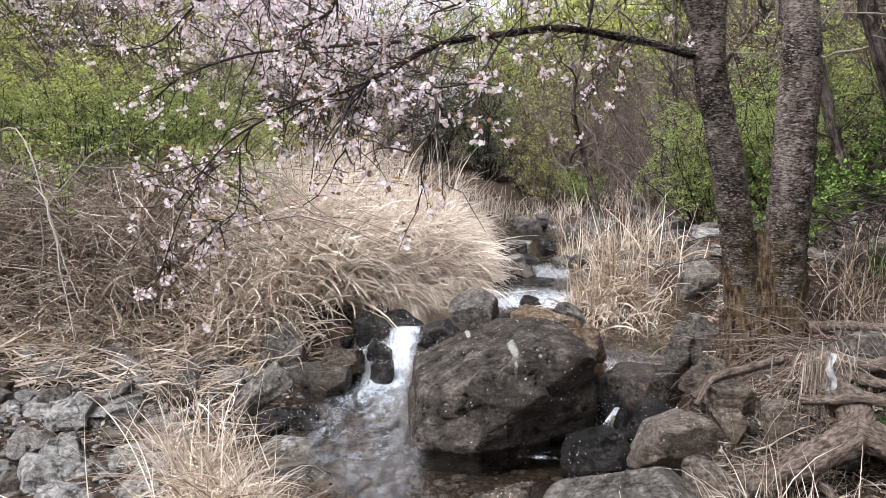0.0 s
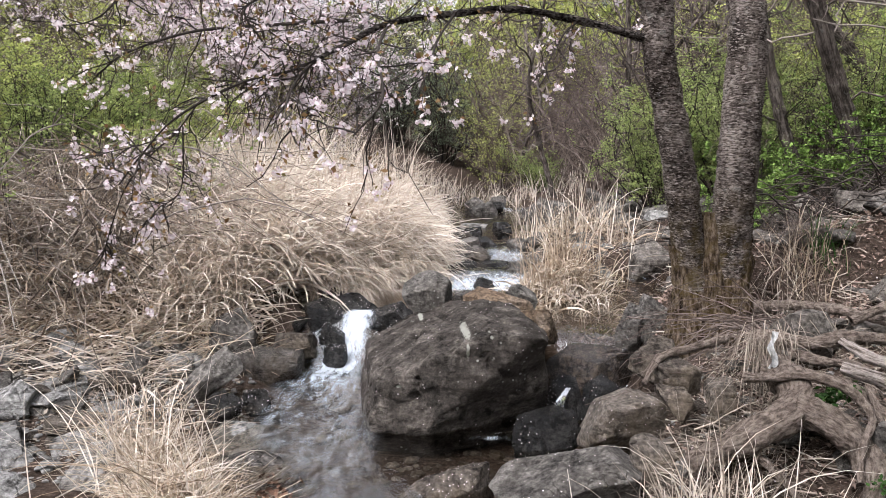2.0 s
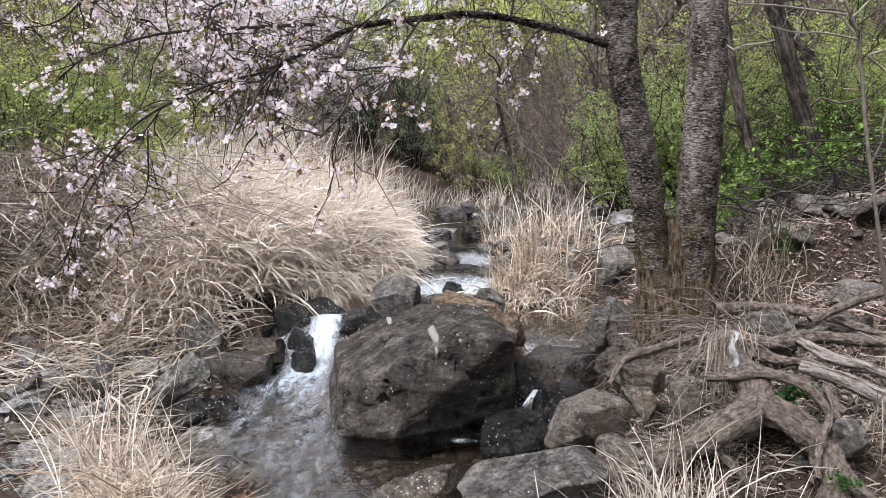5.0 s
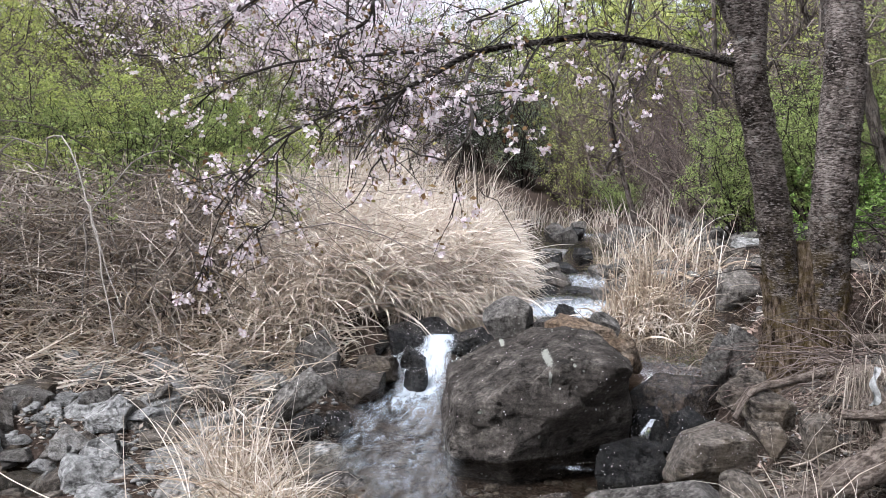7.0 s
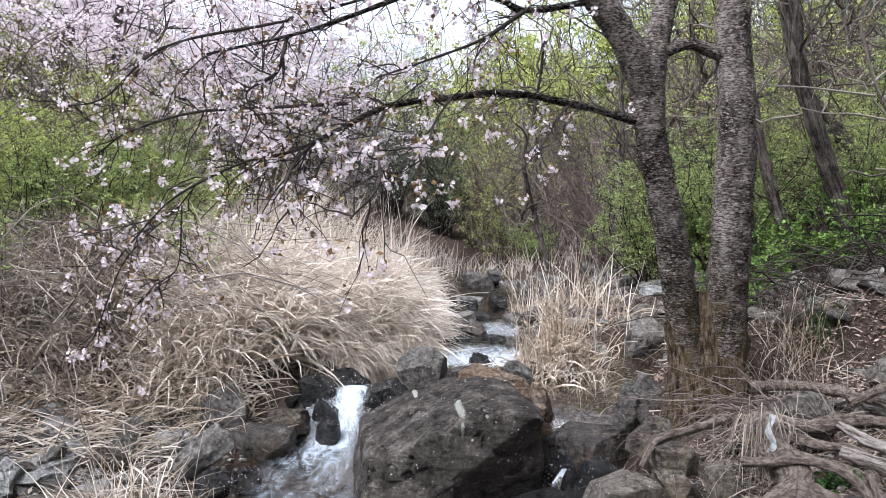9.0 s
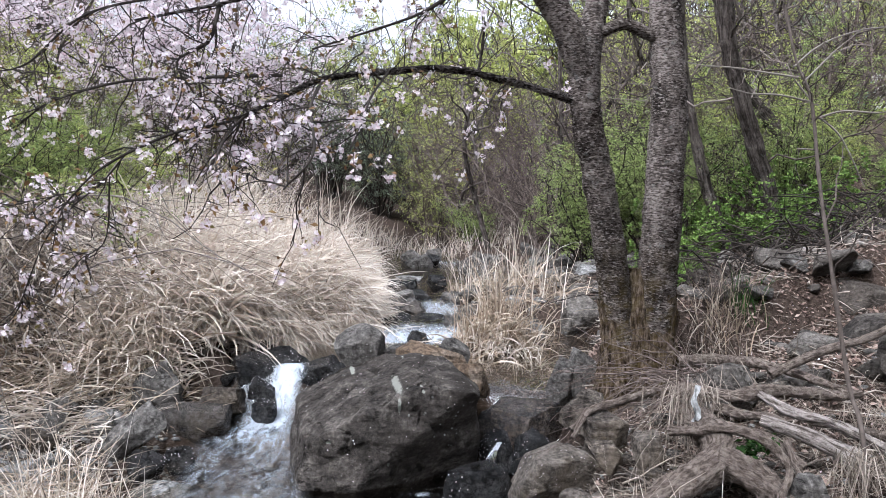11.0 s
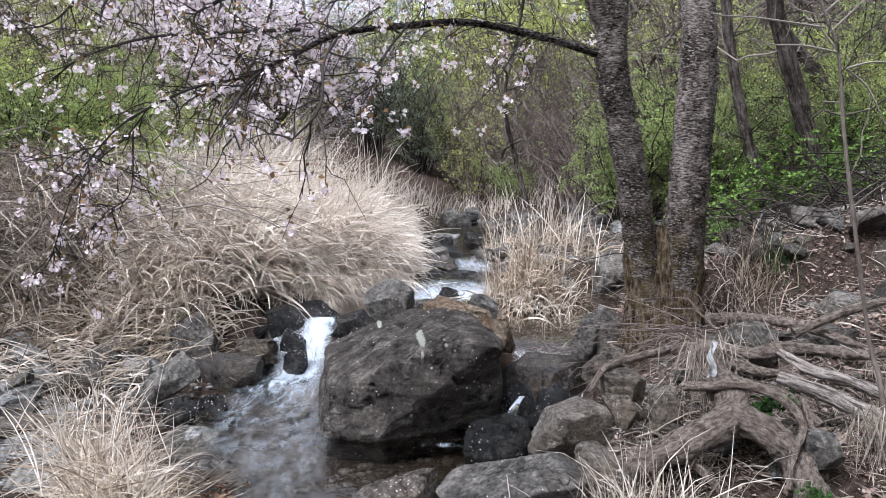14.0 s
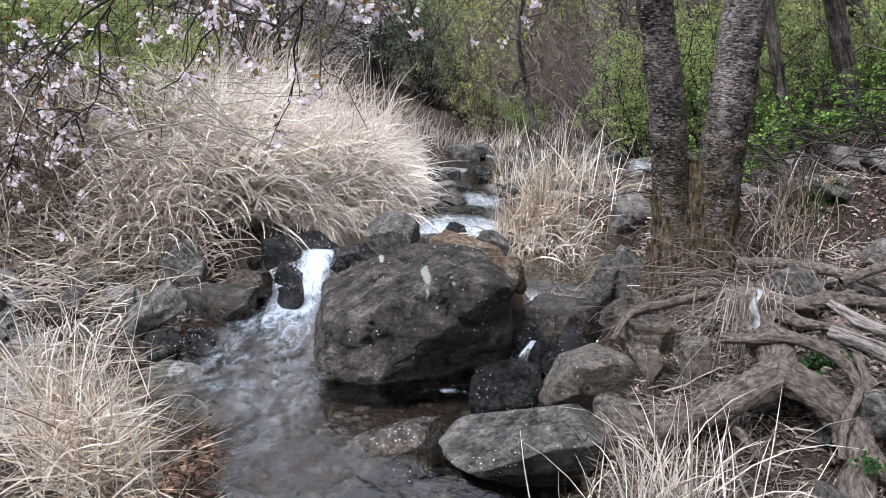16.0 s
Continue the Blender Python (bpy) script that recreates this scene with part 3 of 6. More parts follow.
# a thin trickle that falls from the ledge between the boulder and the wet stones
line = curve([(0.95, 4.2, 0.3), (0.91, 4.12, 0.28), (0.88, 4.07, 0.23), (0.85, 4.05, 0.16), (0.75, 4.06, 0.12), (0.5, 4.0, 0.11)], 40)
across = np.linspace(-1, 1, 9)
v = line[:, None] + (across[None, :, None] * np.interp(np.arange(40), [0, 14, 24, 39], [0.03, 0.035, 0.055, 0.05])[:, None, None] * np.array([0.85, 0.3, 0.1])) + np.array([0, 0, 1]) * (0.008 * (1 - across**2))[None, :, None]
v = v.reshape(-1, 3) + 0.006 * grain(v.reshape(-1, 3), 30, 91, 3)[:, None]
i = (np.arange(39)[:, None] * 9 + np.arange(8)[None]).ravel()
me = sheet_mesh("trickle_water", v, np.stack([i, i + 1, i + 10, i + 9], 1), WATER)
fa = me.attributes.new("foam", "FLOAT", "POINT")
fa.data.foreach_set("value", np.repeat(0.02 + 0.2 * np.sin(np.linspace(0, 3, 40)), 9).astype(np.float32))
tagged(new("trickle_water", me), "thin white trickle of water between the stones", "water", kind="structure").visible_shadow = False

# ---- rocks ----
BALLS = {}


def ball(level):
    if level not in BALLS:
        bm = bmesh.new()
        bmesh.ops.create_icosphere(bm, subdivisions=level, radius=1)
        BALLS[level] = (np.array([v.co[:] for v in bm.verts]), np.array([[v.index for v in f.verts] for f in bm.faces]))
        bm.free()
    return BALLS[level]


def soft_cut(p, nrm, d, soft=0.05):
    """Pushes what lies past a plane back to it, with a worn edge."""
    nrm = unit(np.array(nrm, float))
    over = p @ nrm - d
    return p - nrm * (soft * np.logaddexp(0, np.clip(over / soft, -40, 40)) * 0.985)[:, None]


def rock_shape(seed, level, cuts, rough, block=1.0):
    """A stone: a ball split along its bedding into a rough block, then chipped and pitted. Fills a box of one metre."""
    rng = rng_of(seed)
    p, f = ball(level)
    if block > 1.2:
        p = p / np.abs(p).max(1, keepdims=True) ** 0.92
        for c in range(cuts + 5):
            p = soft_cut(p, rng.normal(size=3), rng.uniform(0.78, 1.15), 0.014)
        p = p * (1 + 0.1 * grain(p, 1.1, seed, 2)[:, None]) + unit(p) * (0.025 * grain(p, 3, seed + 7, 4) + 0.014 * grain(p * np.array([1, 1, 2.5]), 9, seed + 11, 3))[:, None]
        lo, hi = p.min(0), p.max(0)
        return (p - (lo + hi) / 2) / (hi - lo), f
    p = p * (1 + 0.15 * grain(p, 1.2, seed, 2)[:, None])
    turn = np.array(Euler(rng.normal(0, 0.3, 3)).to_matrix())
    for axis in range(3):
        for side in (-1, 1):
            nrm = turn[axis] * side + rng.normal(0, 0.22, 3)
            p = soft_cut(p, nrm, rng.uniform(0.48, 0.72) / block, 0.014)
    for c in range(cuts):
        p = soft_cut(p, rng.normal(size=3), rng.uniform(0.58, 0.82) / block, 0.012)
    out = unit(p)
    bed = turn[2] + rng.normal(0, 0.1, 3)
    steps = 0.014 * np.sin(p @ bed * rng.uniform(9, 15) + 2.5 * grain(p, 1.7, seed + 5, 2))
    p = p + out * (rough * (0.5 * grain(p, 2.6, seed + 7, 4) - 0.5 * np.abs(grain(p, 5.5, seed + 9, 3))) + steps * min(1, rough * 10) + 0.012 * grain(p * np.array([1, 1, 2.2]), 13, seed + 11, 3) * min(1, level / 5))[:, None]
    lo, hi = p.min(0), p.max(0)
    return (p - (lo + hi) / 2) / (hi - lo), f


def rock(x, y, low, high, wide, deep, seed, mat, label, tilt=(0, 0, 0), level=5, cuts=9, rough=0.1, sink=0.06, block=None, thick=None, name="rock", group="stones in the stream bed"):
    """One stone that stands from low to high, sunk a little in its bed."""
    p, f = rock_shape(seed, level if y < 5.5 and wide > 0.25 else 4, cuts, rough, block or (0.95 if mat is STONE_WET else 1.0))
    turn = np.array(Euler([radians(a) for a in tilt]).to_matrix())
    p = p * np.array([wide, deep, thick or (high - low) + sink]) @ turn.T
    p[:, 2] *= (high - low + sink) / np.ptp(p[:, 2])
    ob = new(name, sheet_mesh(name, p, f, mat, False))
    ob.location = (x, y, (high + low - sink) / 2)
    return tagged(ob, label, "rock", group)


def boulder_shape():
    # the great boulder: a lit upright front, an undercut dark side, a top that slopes up to one shoulder
    p, f = ball(6)
    p = p * np.array([0.72, 0.7, 0.66]) * (1 + 0.03 * grain(p, 1.4, 4, 3)[:, None])
    for nrm, d in (((-0.99, -0.12, 0.08), 0.47), ((-0.48, -0.15, 0.865), 0.275), ((0.02, -0.08, 1.0), 0.375), ((0.58, 0, 0.81), 0.54), ((0.98, -0.15, 0), 0.55), ((-0.2, -0.95, 0.22), 0.37), ((0.378, -0.8, -0.462), 0.335), ((-0.15, -0.75, -0.65), 0.44), ((0.1, 1, 0.1), 0.42), ((0, 0, -1), 0.4), ((-0.75, -0.65, 0.1), 0.52)):
        p = soft_cut(p, nrm, d, 0.009)
    out = unit(p)
    dents = np.minimum(grain(p, 7, 41, 3) + 0.3, 0) * 0.03
    pits = -0.03 * ramp(grain(p, 20, 51, 2), 0.4, 0.6)
    ledge = 0.011 * np.tanh(4 * np.sin(16 * p[:, 2] + 5 * p[:, 0] + 3 * grain(p, 3, 61, 3)))
    p = p + out * (0.011 * grain(p, 5, 44, 5) + 0.009 * grain(p, 26, 45, 3) - 0.02 * np.exp(-((grain(p, 2.2, 77, 2) / 0.045) ** 2)) + dents + pits + ledge)[:, None]
    return p, f


v, f = boulder_shape()
ob = thing("boulder", "large dark grey boulder with lichen spots standing in the stream", "boulder", (0.31, 4.42, 0.3), me=sheet_mesh("boulder", v, f, BOULDER, False))

WET, DRY, PALE = "dark wet stone washed by the stream", "grey weathered stone on the gravel bank", "pale grey stone with light veins on the bank"
rock(0.21, 5.6, 0.45, 0.77, 0.38, 0.36, 11, STONE, "rounded grey brown stone above the small waterfall", level=5, cuts=3, rough=0.05, block=0.8)
rock(-0.03, 5.35, 0.38, 0.58, 0.34, 0.34, 12, STONE_WET, WET, cuts=10, rough=0.14)
rock(-0.33, 5.72, 0.36, 0.58, 0.44, 0.24, 13, STONE_WET, WET, rough=0.14)
rock(-0.53, 5.52, 0.3, 0.57, 0.26, 0.2, 14, STONE_WET, WET, tilt=(0, -12, 20), rough=0.1, block=1.3)
rock(-0.46, 5.36, 0.24, 0.44, 0.2, 0.15, 15, STONE_WET, WET, rough=0.08)
rock(-0.43, 5.2, 0.14, 0.32, 0.18, 0.15, 16, STONE_WET, WET, rough=0.08)
rock(-0.7, 5.25, 0.2, 0.4, 0.3, 0.2, 71, STONE_BROWN, WET)
rock(-0.75, 5.7, 0.25, 0.5, 0.3, 0.25, 17, STONE_WET, WET)
rock(-0.98, 5.9, 0.3, 0.55, 0.3, 0.25, 18, STONE_WET, WET)
rock(-0.5, 5.95, 0.35, 0.58, 0.28, 0.25, 19, STONE_WET, WET)
rock(-0.86, 5.05, 0.08, 0.34, 0.46, 0.3, 20, STONE_DAMP, "flat dark slab lying at the water's edge", cuts=4, tilt=(6, 4, -6), block=1.4, rough=0.06)
rock(-1.14, 4.6, 0.1, 0.43, 0.46, 0.18, 21, STONE, "tilted pale grey slab leaning at the water's edge", tilt=(28, -34, 12), thick=0.18, block=1.35, rough=0.06)
rock(-1.0, 4.42, 0.07, 0.23, 0.22, 0.16, 22, STONE_WET, WET)
rock(-0.85, 4.6, 0.07, 0.19, 0.18, 0.14, 23, STONE_WET, WET)
rock(-1.12, 5.2, 0.25, 0.57, 0.36, 0.3, 24, STONE, DRY)
rock(-1.38, 5.3, 0.22, 0.36, 0.2, 0.17, 25, STONE, DRY)
rock(-1.45, 5.1, 0.2, 0.36, 0.22, 0.17, 26, STONE, DRY)
rock(-1.3, 4.95, 0.18, 0.33, 0.16, 0.15, 27, STONE_PALE, PALE)
rock(-2.2, 5.2, 0.28, 0.5, 0.24, 0.2, 28, STONE_BROWN, DRY)
rock(-2.2, 3.85, 0.06, 0.2, 0.2, 0.2, 29, STONE, DRY)
rock(-1.93, 3.72, 0.08, 0.3, 0.34, 0.24, 30, STONE_PALE, PALE)
rock(-2.05, 4.1, 0.15, 0.39, 0.26, 0.22, 31, STONE_PALE, PALE)
rock(-1.42, 3.75, 0.08, 0.38, 0.5, 0.36, 32, STONE_PALE, PALE, cuts=6)
rock(-1.9, 4.12, 0.1, 0.26, 0.2, 0.18, 33, STONE, DRY)
rock(-1.8, 4.25, 0.16, 0.28, 0.18, 0.15, 34, STONE_PALE, PALE)
rock(-0.85, 4.2, 0.0, 0.122, 0.4, 0.62, 35, STONE_PALE, "pale veined stone under thin running water", rough=0.06)
rock(-0.68, 3.7, -0.02, 0.135, 0.5, 0.3, 36, STONE_DAMP, WET)
rock(-1.6, 3.22, 0.04, 0.25, 0.34, 0.28, 81, STONE_PALE, PALE, tilt=(0, 10, 20), thick=0.14, block=1.3)
rock(-1.36, 3.4, 0.05, 0.27, 0.28, 0.36, 82, STONE_PALE, PALE, tilt=(8, -8, -20), thick=0.13, block=1.3)
rock(-1.85, 3.55, 0.06, 0.26, 0.36, 0.24, 83, STONE_PALE, PALE, tilt=(-6, 8, 10), thick=0.12, block=1.3)
rock(-2.2, 4.2, 0.15, 0.33, 0.32, 0.26, 84, STONE_PALE, PALE, tilt=(0, 12, 40), thick=0.12, block=1.3)
rock(0.66, 5.02, 0.56, 0.745, 0.5, 0.26, 37, STONE_OCHRE, "flat ochre stone lying behind the boulder", tilt=(0, 5, -5), block=1.1, thick=0.14, cuts=6)
rock(0.84, 4.72, 0.5, 0.67, 0.34, 0.3, 38, STONE_OCHRE, "flat tan stone lying beside the boulder", block=1.1)
rock(0.53, 5.45, 0.46, 0.65, 0.36, 0.2, 39, STONE_DAMP, WET)
rock(0.9, 5.65, 0.46, 0.66, 0.24, 0.2, 40, STONE, DRY)
rock(1.16, 4.56, 0.05, 0.46, 0.62, 0.3, 41, STONE_FILM, "wet brown ledge with a film of water running over it", rough=0.12)
rock(1.18, 4.15, 0.1, 0.38, 0.3, 0.22, 42, STONE_WET, WET, rough=0.13, tilt=(8, 14, 10))
rock(0.98, 4.3, 0.12, 0.34, 0.22, 0.2, 43, STONE_WET, WET, rough=0.14)
rock(0.78, 3.92, 0.03, 0.28, 0.4, 0.26, 44, STONE_WET, WET, rough=0.13, tilt=(0, -16, 8))
rock(1.15, 3.85, 0.1, 0.385, 0.42, 0.28, 45, STONE_BROWN, "squarish brown grey stone beside the water", tilt=(10, -6, 12), block=1.3, rough=0.07)
rock(0.8, 3.28, 0.05, 0.31, 0.74, 0.44, 46, STONE, "broad grey slab at the edge of the pool", cuts=7, tilt=(10, -8, 6), block=1.15, rough=0.06)
rock(1.27, 3.36, 0.6, 0.7, 0.2, 0.18, 72, STONE_BROWN, "brown stone packed under the washed-out bank")
rock(1.25, 3.3, 0.5, 0.6, 0.17, 0.16, 73, STONE_BROWN, "brown stone packed under the washed-out bank")
rock(1.45, 3.28, 0.52, 0.63, 0.15, 0.14, 74, STONE_BROWN, "brown stone packed under the washed-out bank")
rock(1.15, 3.28, 0.2, 0.36, 0.2, 0.2, 75, STONE_BROWN, "brown stone packed under the washed-out bank")
rock(1.38, 3.2, 0.26, 0.42, 0.28, 0.26, 76, STONE_BROWN, "brown stone packed under the washed-out bank")
rock(0.25, 3.36, 0.0, 0.2, 0.44, 0.22, 48, STONE_BROWN, "low brown stone half under water", tilt=(12, -10, 22), thick=0.12, block=1.3)
rock(1.51, 3.95, 0.25, 0.46, 0.26, 0.2, 49, STONE_BROWN, DRY)
rock(1.7, 3.8, 0.25, 0.5, 0.22, 0.2, 50, STONE_BROWN, DRY)
rock(1.45, 4.2, 0.35, 0.6, 0.28, 0.2, 51, STONE_BROWN, DRY)
rock(2.36, 7.1, 0.42, 0.86, 0.48, 0.4, 52, STONE, "large grey rock on the far bank")
rock(1.6, 4.75, 0.45, 0.75, 0.22, 0.22, 53, STONE, DRY)
rock(1.46, 4.72, 0.42, 0.7, 0.2, 0.2, 54, STONE, DRY)
rock(1.35, 12.7, 0.6, 0.88, 0.5, 0.4, 55, STONE, "grey rock across the upper stream")
rock(0.33, 7.55, 0.48, 0.64, 0.34, 0.3, 56, STONE_WET, WET)
rock(0.62, 7.45, 0.5, 0.61, 0.26, 0.2, 86, STONE_WET, WET)
rock(0.5, 8.9, 0.58, 0.76, 0.36, 0.3, 87, STONE_WET, WET)
rock(0.72, 9.1, 0.6, 0.74, 0.3, 0.25, 88, STONE_DAMP, WET)
rock(1.0, 10.6, 0.62, 0.7, 0.4, 0.3, 89, STONE_PALE, "pale flat stone in the upper pool")
rock(1.62, 13.4, 0.66, 0.84, 0.3, 0.3, 90, STONE_WET, WET)
rock(1.3, 9.9, 0.6, 0.78, 0.25, 0.3, 91, STONE_WET, WET)
rock(0.95, 7.6, 0.46, 0.585, 0.44, 0.36, 57, STONE_WET, WET, thick=0.12)
rock(0.71, 8.3, 0.58, 0.74, 0.32, 0.25, 58, STONE, DRY)
rock(0.79, 7.9, 0.56, 0.7, 0.3, 0.25, 59, STONE_DAMP, WET)
for rx, ry, top, w, seed in ((0.42, 8.3, 0.7, 0.3, 151), (0.95, 8.6, 0.72, 0.26, 152), (0.6, 9.5, 0.76, 0.34, 153), (0.9, 9.6, 0.74, 0.24, 154), (0.5, 7.2, 0.6, 0.2, 155), (1.15, 7.2, 0.64, 0.24, 156), (0.72, 6.6, 0.57, 0.22, 157), (1.75, 6.9, 0.66, 0.36, 158), (2.0, 7.3, 0.72, 0.4, 159), (1.65, 7.6, 0.74, 0.3, 160), (1.3, 8.3, 0.74, 0.3, 161), (2.6, 7.9, 0.86, 0.4, 162), (1.9, 8.5, 0.84, 0.36, 163), (1.3, 13.7, 0.9, 0.4, 164), (1.75, 14.0, 0.92, 0.3, 165)):
    rock(rx, ry, top - 0.2, top, w, w * 0.8, seed, STONE_WET if rx < 1.0 else STONE, WET if rx < 1.0 else DRY, block=1.15, thick=0.16)
rock(3.06, 9.0, 0.7, 1.0, 0.4, 0.35, 60, STONE_PALE, PALE)
rock(1.87, 7.7, 0.55, 0.85, 0.45, 0.35, 61, STONE, DRY)
rock(3.24, 3.4, 0.64, 1.24, 1.0, 0.7, 62, STONE_DARK, "huge grey boulder on the bank above the roots", level=5, cuts=5, rough=0.08, block=0.88)
rock(3.5, 3.9, 0.95, 1.42, 0.75, 0.5, 63, STONE_DARK, "huge grey boulder on the bank above the roots", level=5, cuts=10, rough=0.1)
rock(3.4, 4.6, 0.85, 1.24, 0.5, 0.35, 64, STONE_DARK, "angular grey boulder on the leafy slope", block=1.3)
rock(3.15, 4.05, 0.65, 1.05, 0.5, 0.3, 65, STONE_DARK, "angular grey boulder on the leafy slope", block=1.3)
rock(2.5, 2.6, 0.3, 0.56, 0.55, 0.35, 66, STONE_DARK, "flat brown grey slab at the foot of the slope", block=1.3)
rock(5.35, 6.6, 1.25, 1.93, 0.6, 0.5, 67, STONE_DARK, "dark boulder standing up on the wooded slope")
rock(1.92, 3.5, 0.72, 0.9, 0.3, 0.2, 68, STONE, "pale stone lying among the roots", block=1.3)
rock(1.83, 2.66, 0.56, 0.65, 0.15, 0.12, 69, STONE, "pale stone lying among the roots", block=1.3)


# loose stones: a few shapes, each stone an object of its own
SHAPES = [rock_shape(800 + i, 3, 6, 0.1, 1.1) for i in range(10)]
PEBBLES = [[sheet_mesh("stone", p * np.array([1.0, 0.75, 0.45]), f, mat, False) for p, f in SHAPES] for mat in (STONE, STONE_PALE, STONE_BROWN, STONE_WET)]


def scatter_stones(n, seed, place, small, large, mats, label, group, lift=0.12, apart=True):
    """Stones at places from a random source: objects of their own where they lie near, else one heap."""
    rng = rng_of(seed)
    heap = []
    for i in range(n):
        x, y = place(rng)
        z = float(ground_height(x, y))
        s = small + (large - small) * rng.random() ** 2.2
        m = pose(x, y, z + lift * s, *rng.normal(0, 14, 2), rng.uniform(0, 360)) @ Matrix.Diagonal((s, s, s * rng.uniform(0.7, 1.2), 1))
        kind, shape = rng.choice(mats), rng.integers(10)
        if apart:
            ob = new("stone", PEBBLES[kind][shape])
            ob.matrix_basis = m
            tagged(ob, label, "stone", group)
        else:
            p, f = SHAPES[shape]
            mm = np.array(m)
            heap.append(((p * np.array([1.0, 0.75, 0.45])) @ mm[:3, :3].T + mm[:3, 3], f))
    if heap:
        v, f = joined(heap)
        thing("stone_scatter", label, "stones", kind="stuff", me=sheet_mesh("stone_scatter", v, f, (STONE, STONE_PALE, STONE_BROWN, STONE_WET)[mats[0]]))


def on_bank(x0, x1, y0, y1):
    def place(rng):
        while True:
            x, y = rng.uniform(x0, x1), rng.uniform(y0, y1)
            if float(ground_height(x, y)) > float(water_level(x, y)) - 0.1:
                return x, y

    return place


def in_stream(x0, x1, y0, y1):
    def place(rng):
        y = rng.uniform(y0, y1)
        return rng.uniform(max(float(water_left(y)), x0), min(float(water_right(y)), x1)), y

    return place


scatter_stones(120, 901, on_bank(-2.7, -1.4, 3.45, 5.3), 0.09, 0.34, [0, 1, 1, 2], "angular grey stone on the gravel bank", "stones on the gravel bank")
scatter_stones(60, 902, on_bank(1.15, 2.6, 2.4, 4.2), 0.07, 0.2, [0, 0, 2], "grey stone among roots and dead leaves", "stones among the roots")
scatter_stones(70, 906, on_bank(2.0, 4.0, 3.7, 6.6), 0.09, 0.32, [0, 0, 2], "grey stones among dead leaves on the slope", "", 0.12, False)
scatter_stones(110, 907, on_bank(-2.8, -1.2, 3.45, 5.3), 0.06, 0.18, [1], "small pale stones on the gravel bank", "", 0.1, False)
scatter_stones(30, 903, on_bank(1.3, 3.2, 6.4, 9.5), 0.15, 0.45, [0, 1, 0, 2], "grey stone on the far stony bank", "stones on the far bank")
scatter_stones(18, 904, on_bank(-1.3, -0.4, 5.4, 6.3), 0.12, 0.25, [3, 3, 2], "dark wet stone under the overhanging reeds", "wet stones under the bank")
scatter_stones(30, 911, in_stream(-1, 1.3, 2.4, 5.0), 0.1, 0.26, [2, 1, 2, 3], "wet stone in the stream bed", "stones in the stream bed", 0.0)
scatter_stones(4, 912, in_stream(-1, 2.2, 6.4, 9.0), 0.16, 0.42, [0, 2, 2], "wet stone in the upper stream", "stones in the upper stream", 0.25)
scatter_stones(170, 905, on_bank(2.3, 6.5, 3.6, 8.0), 0.1, 0.5, [0], "grey stones scattered on the leafy slope", "", 0.1, False)
scatter_stones(80, 913, on_bank(1.3, 4.0, 8.5, 13), 0.15, 0.5, [0], "pale stones along the far bank", "", 0.1, False)
scatter_stones(16, 914, in_stream(0.5, 2.4, 12.6, 14.5), 0.15, 0.4, [2], "wet stones across the upper stream", "", 0.1, False)
# the banks behind the viewpoint
def along_banks(rng):
    y = rng.uniform(-9, 2.6)
    side = rng.choice([-1, 1])
    edge = float(water_left(y) if side < 0 else water_right(y))
    return edge + side * abs(rng.normal(0.1, 0.5)), y


scatter_stones(220, 908, along_banks, 0.06, 0.4, [0], "grey stones along the lower banks", "", 0.12, False)
scatter_stones(70, 909, along_banks, 0.1, 0.5, [1], "pale stones along the lower banks", "", 0.12, False)
# gravel between them
rng = rng_of(920)
gx, gy = np.concatenate([rng.uniform(-3.0, -0.9, 1900), rng.uniform(1.1, 3.2, 300)]), np.concatenate([rng.uniform(3.3, 5.4, 1900), rng.uniform(2.2, 4.2, 300)])
gp, gf = rock_shape(930, 1, 4, 0.1)
size = rng.uniform(0.012, 0.05, len(gx))
spin = rng.uniform(0, 2 * math.pi, len(gx))
c, s_ = np.cos(spin)[:, None], np.sin(spin)[:, None]
gv = np.stack([gp[None, :, 0] * c - gp[None, :, 1] * s_, gp[None, :, 0] * s_ + gp[None, :, 1] * c, 0.6 * gp[None, :, 2] + 0 * c], -1) * size[:, None, None] + np.stack([gx, gy, ground_height(gx, gy)], -1)[:, None]
thing("gravel", "small grey gravel between the stones", "gravel", kind="stuff", me=sheet_mesh("gravel", gv, (gf[None] + (np.arange(len(gx)) * len(gp))[:, None, None]).reshape(-1, 3), STONE_PALE))

# gravel on the bed of the pool
bx, by = np.concatenate([rng.uniform(-1.0, 1.5, 1500), rng.uniform(-2.9, -1.9, 350)]), np.concatenate([rng.normal(3.2, 1.2, 1500), rng.uniform(3.0, 3.9, 350)])
size = 0.012 + 0.1 * rng.random(len(bx)) ** 3
spin = rng.uniform(0, 2 * math.pi, len(bx))
c, s_ = np.cos(spin)[:, None], np.sin(spin)[:, None]
gv = np.stack([gp[None, :, 0] * c - gp[None, :, 1] * s_, gp[None, :, 0] * s_ + gp[None, :, 1] * c, 0.6 * gp[None, :, 2] + 0 * c], -1) * size[:, None, None] + np.stack([bx, by, ground_height(bx, by)], -1)[:, None]
thing("bed_gravel", "brown pebbles on the bed of the clear pool", "gravel", kind="stuff", me=sheet_mesh("bed_gravel", gv, (gf[None] + (np.arange(len(bx)) * len(gp))[:, None, None]).reshape(-1, 3), STONE_BROWN))


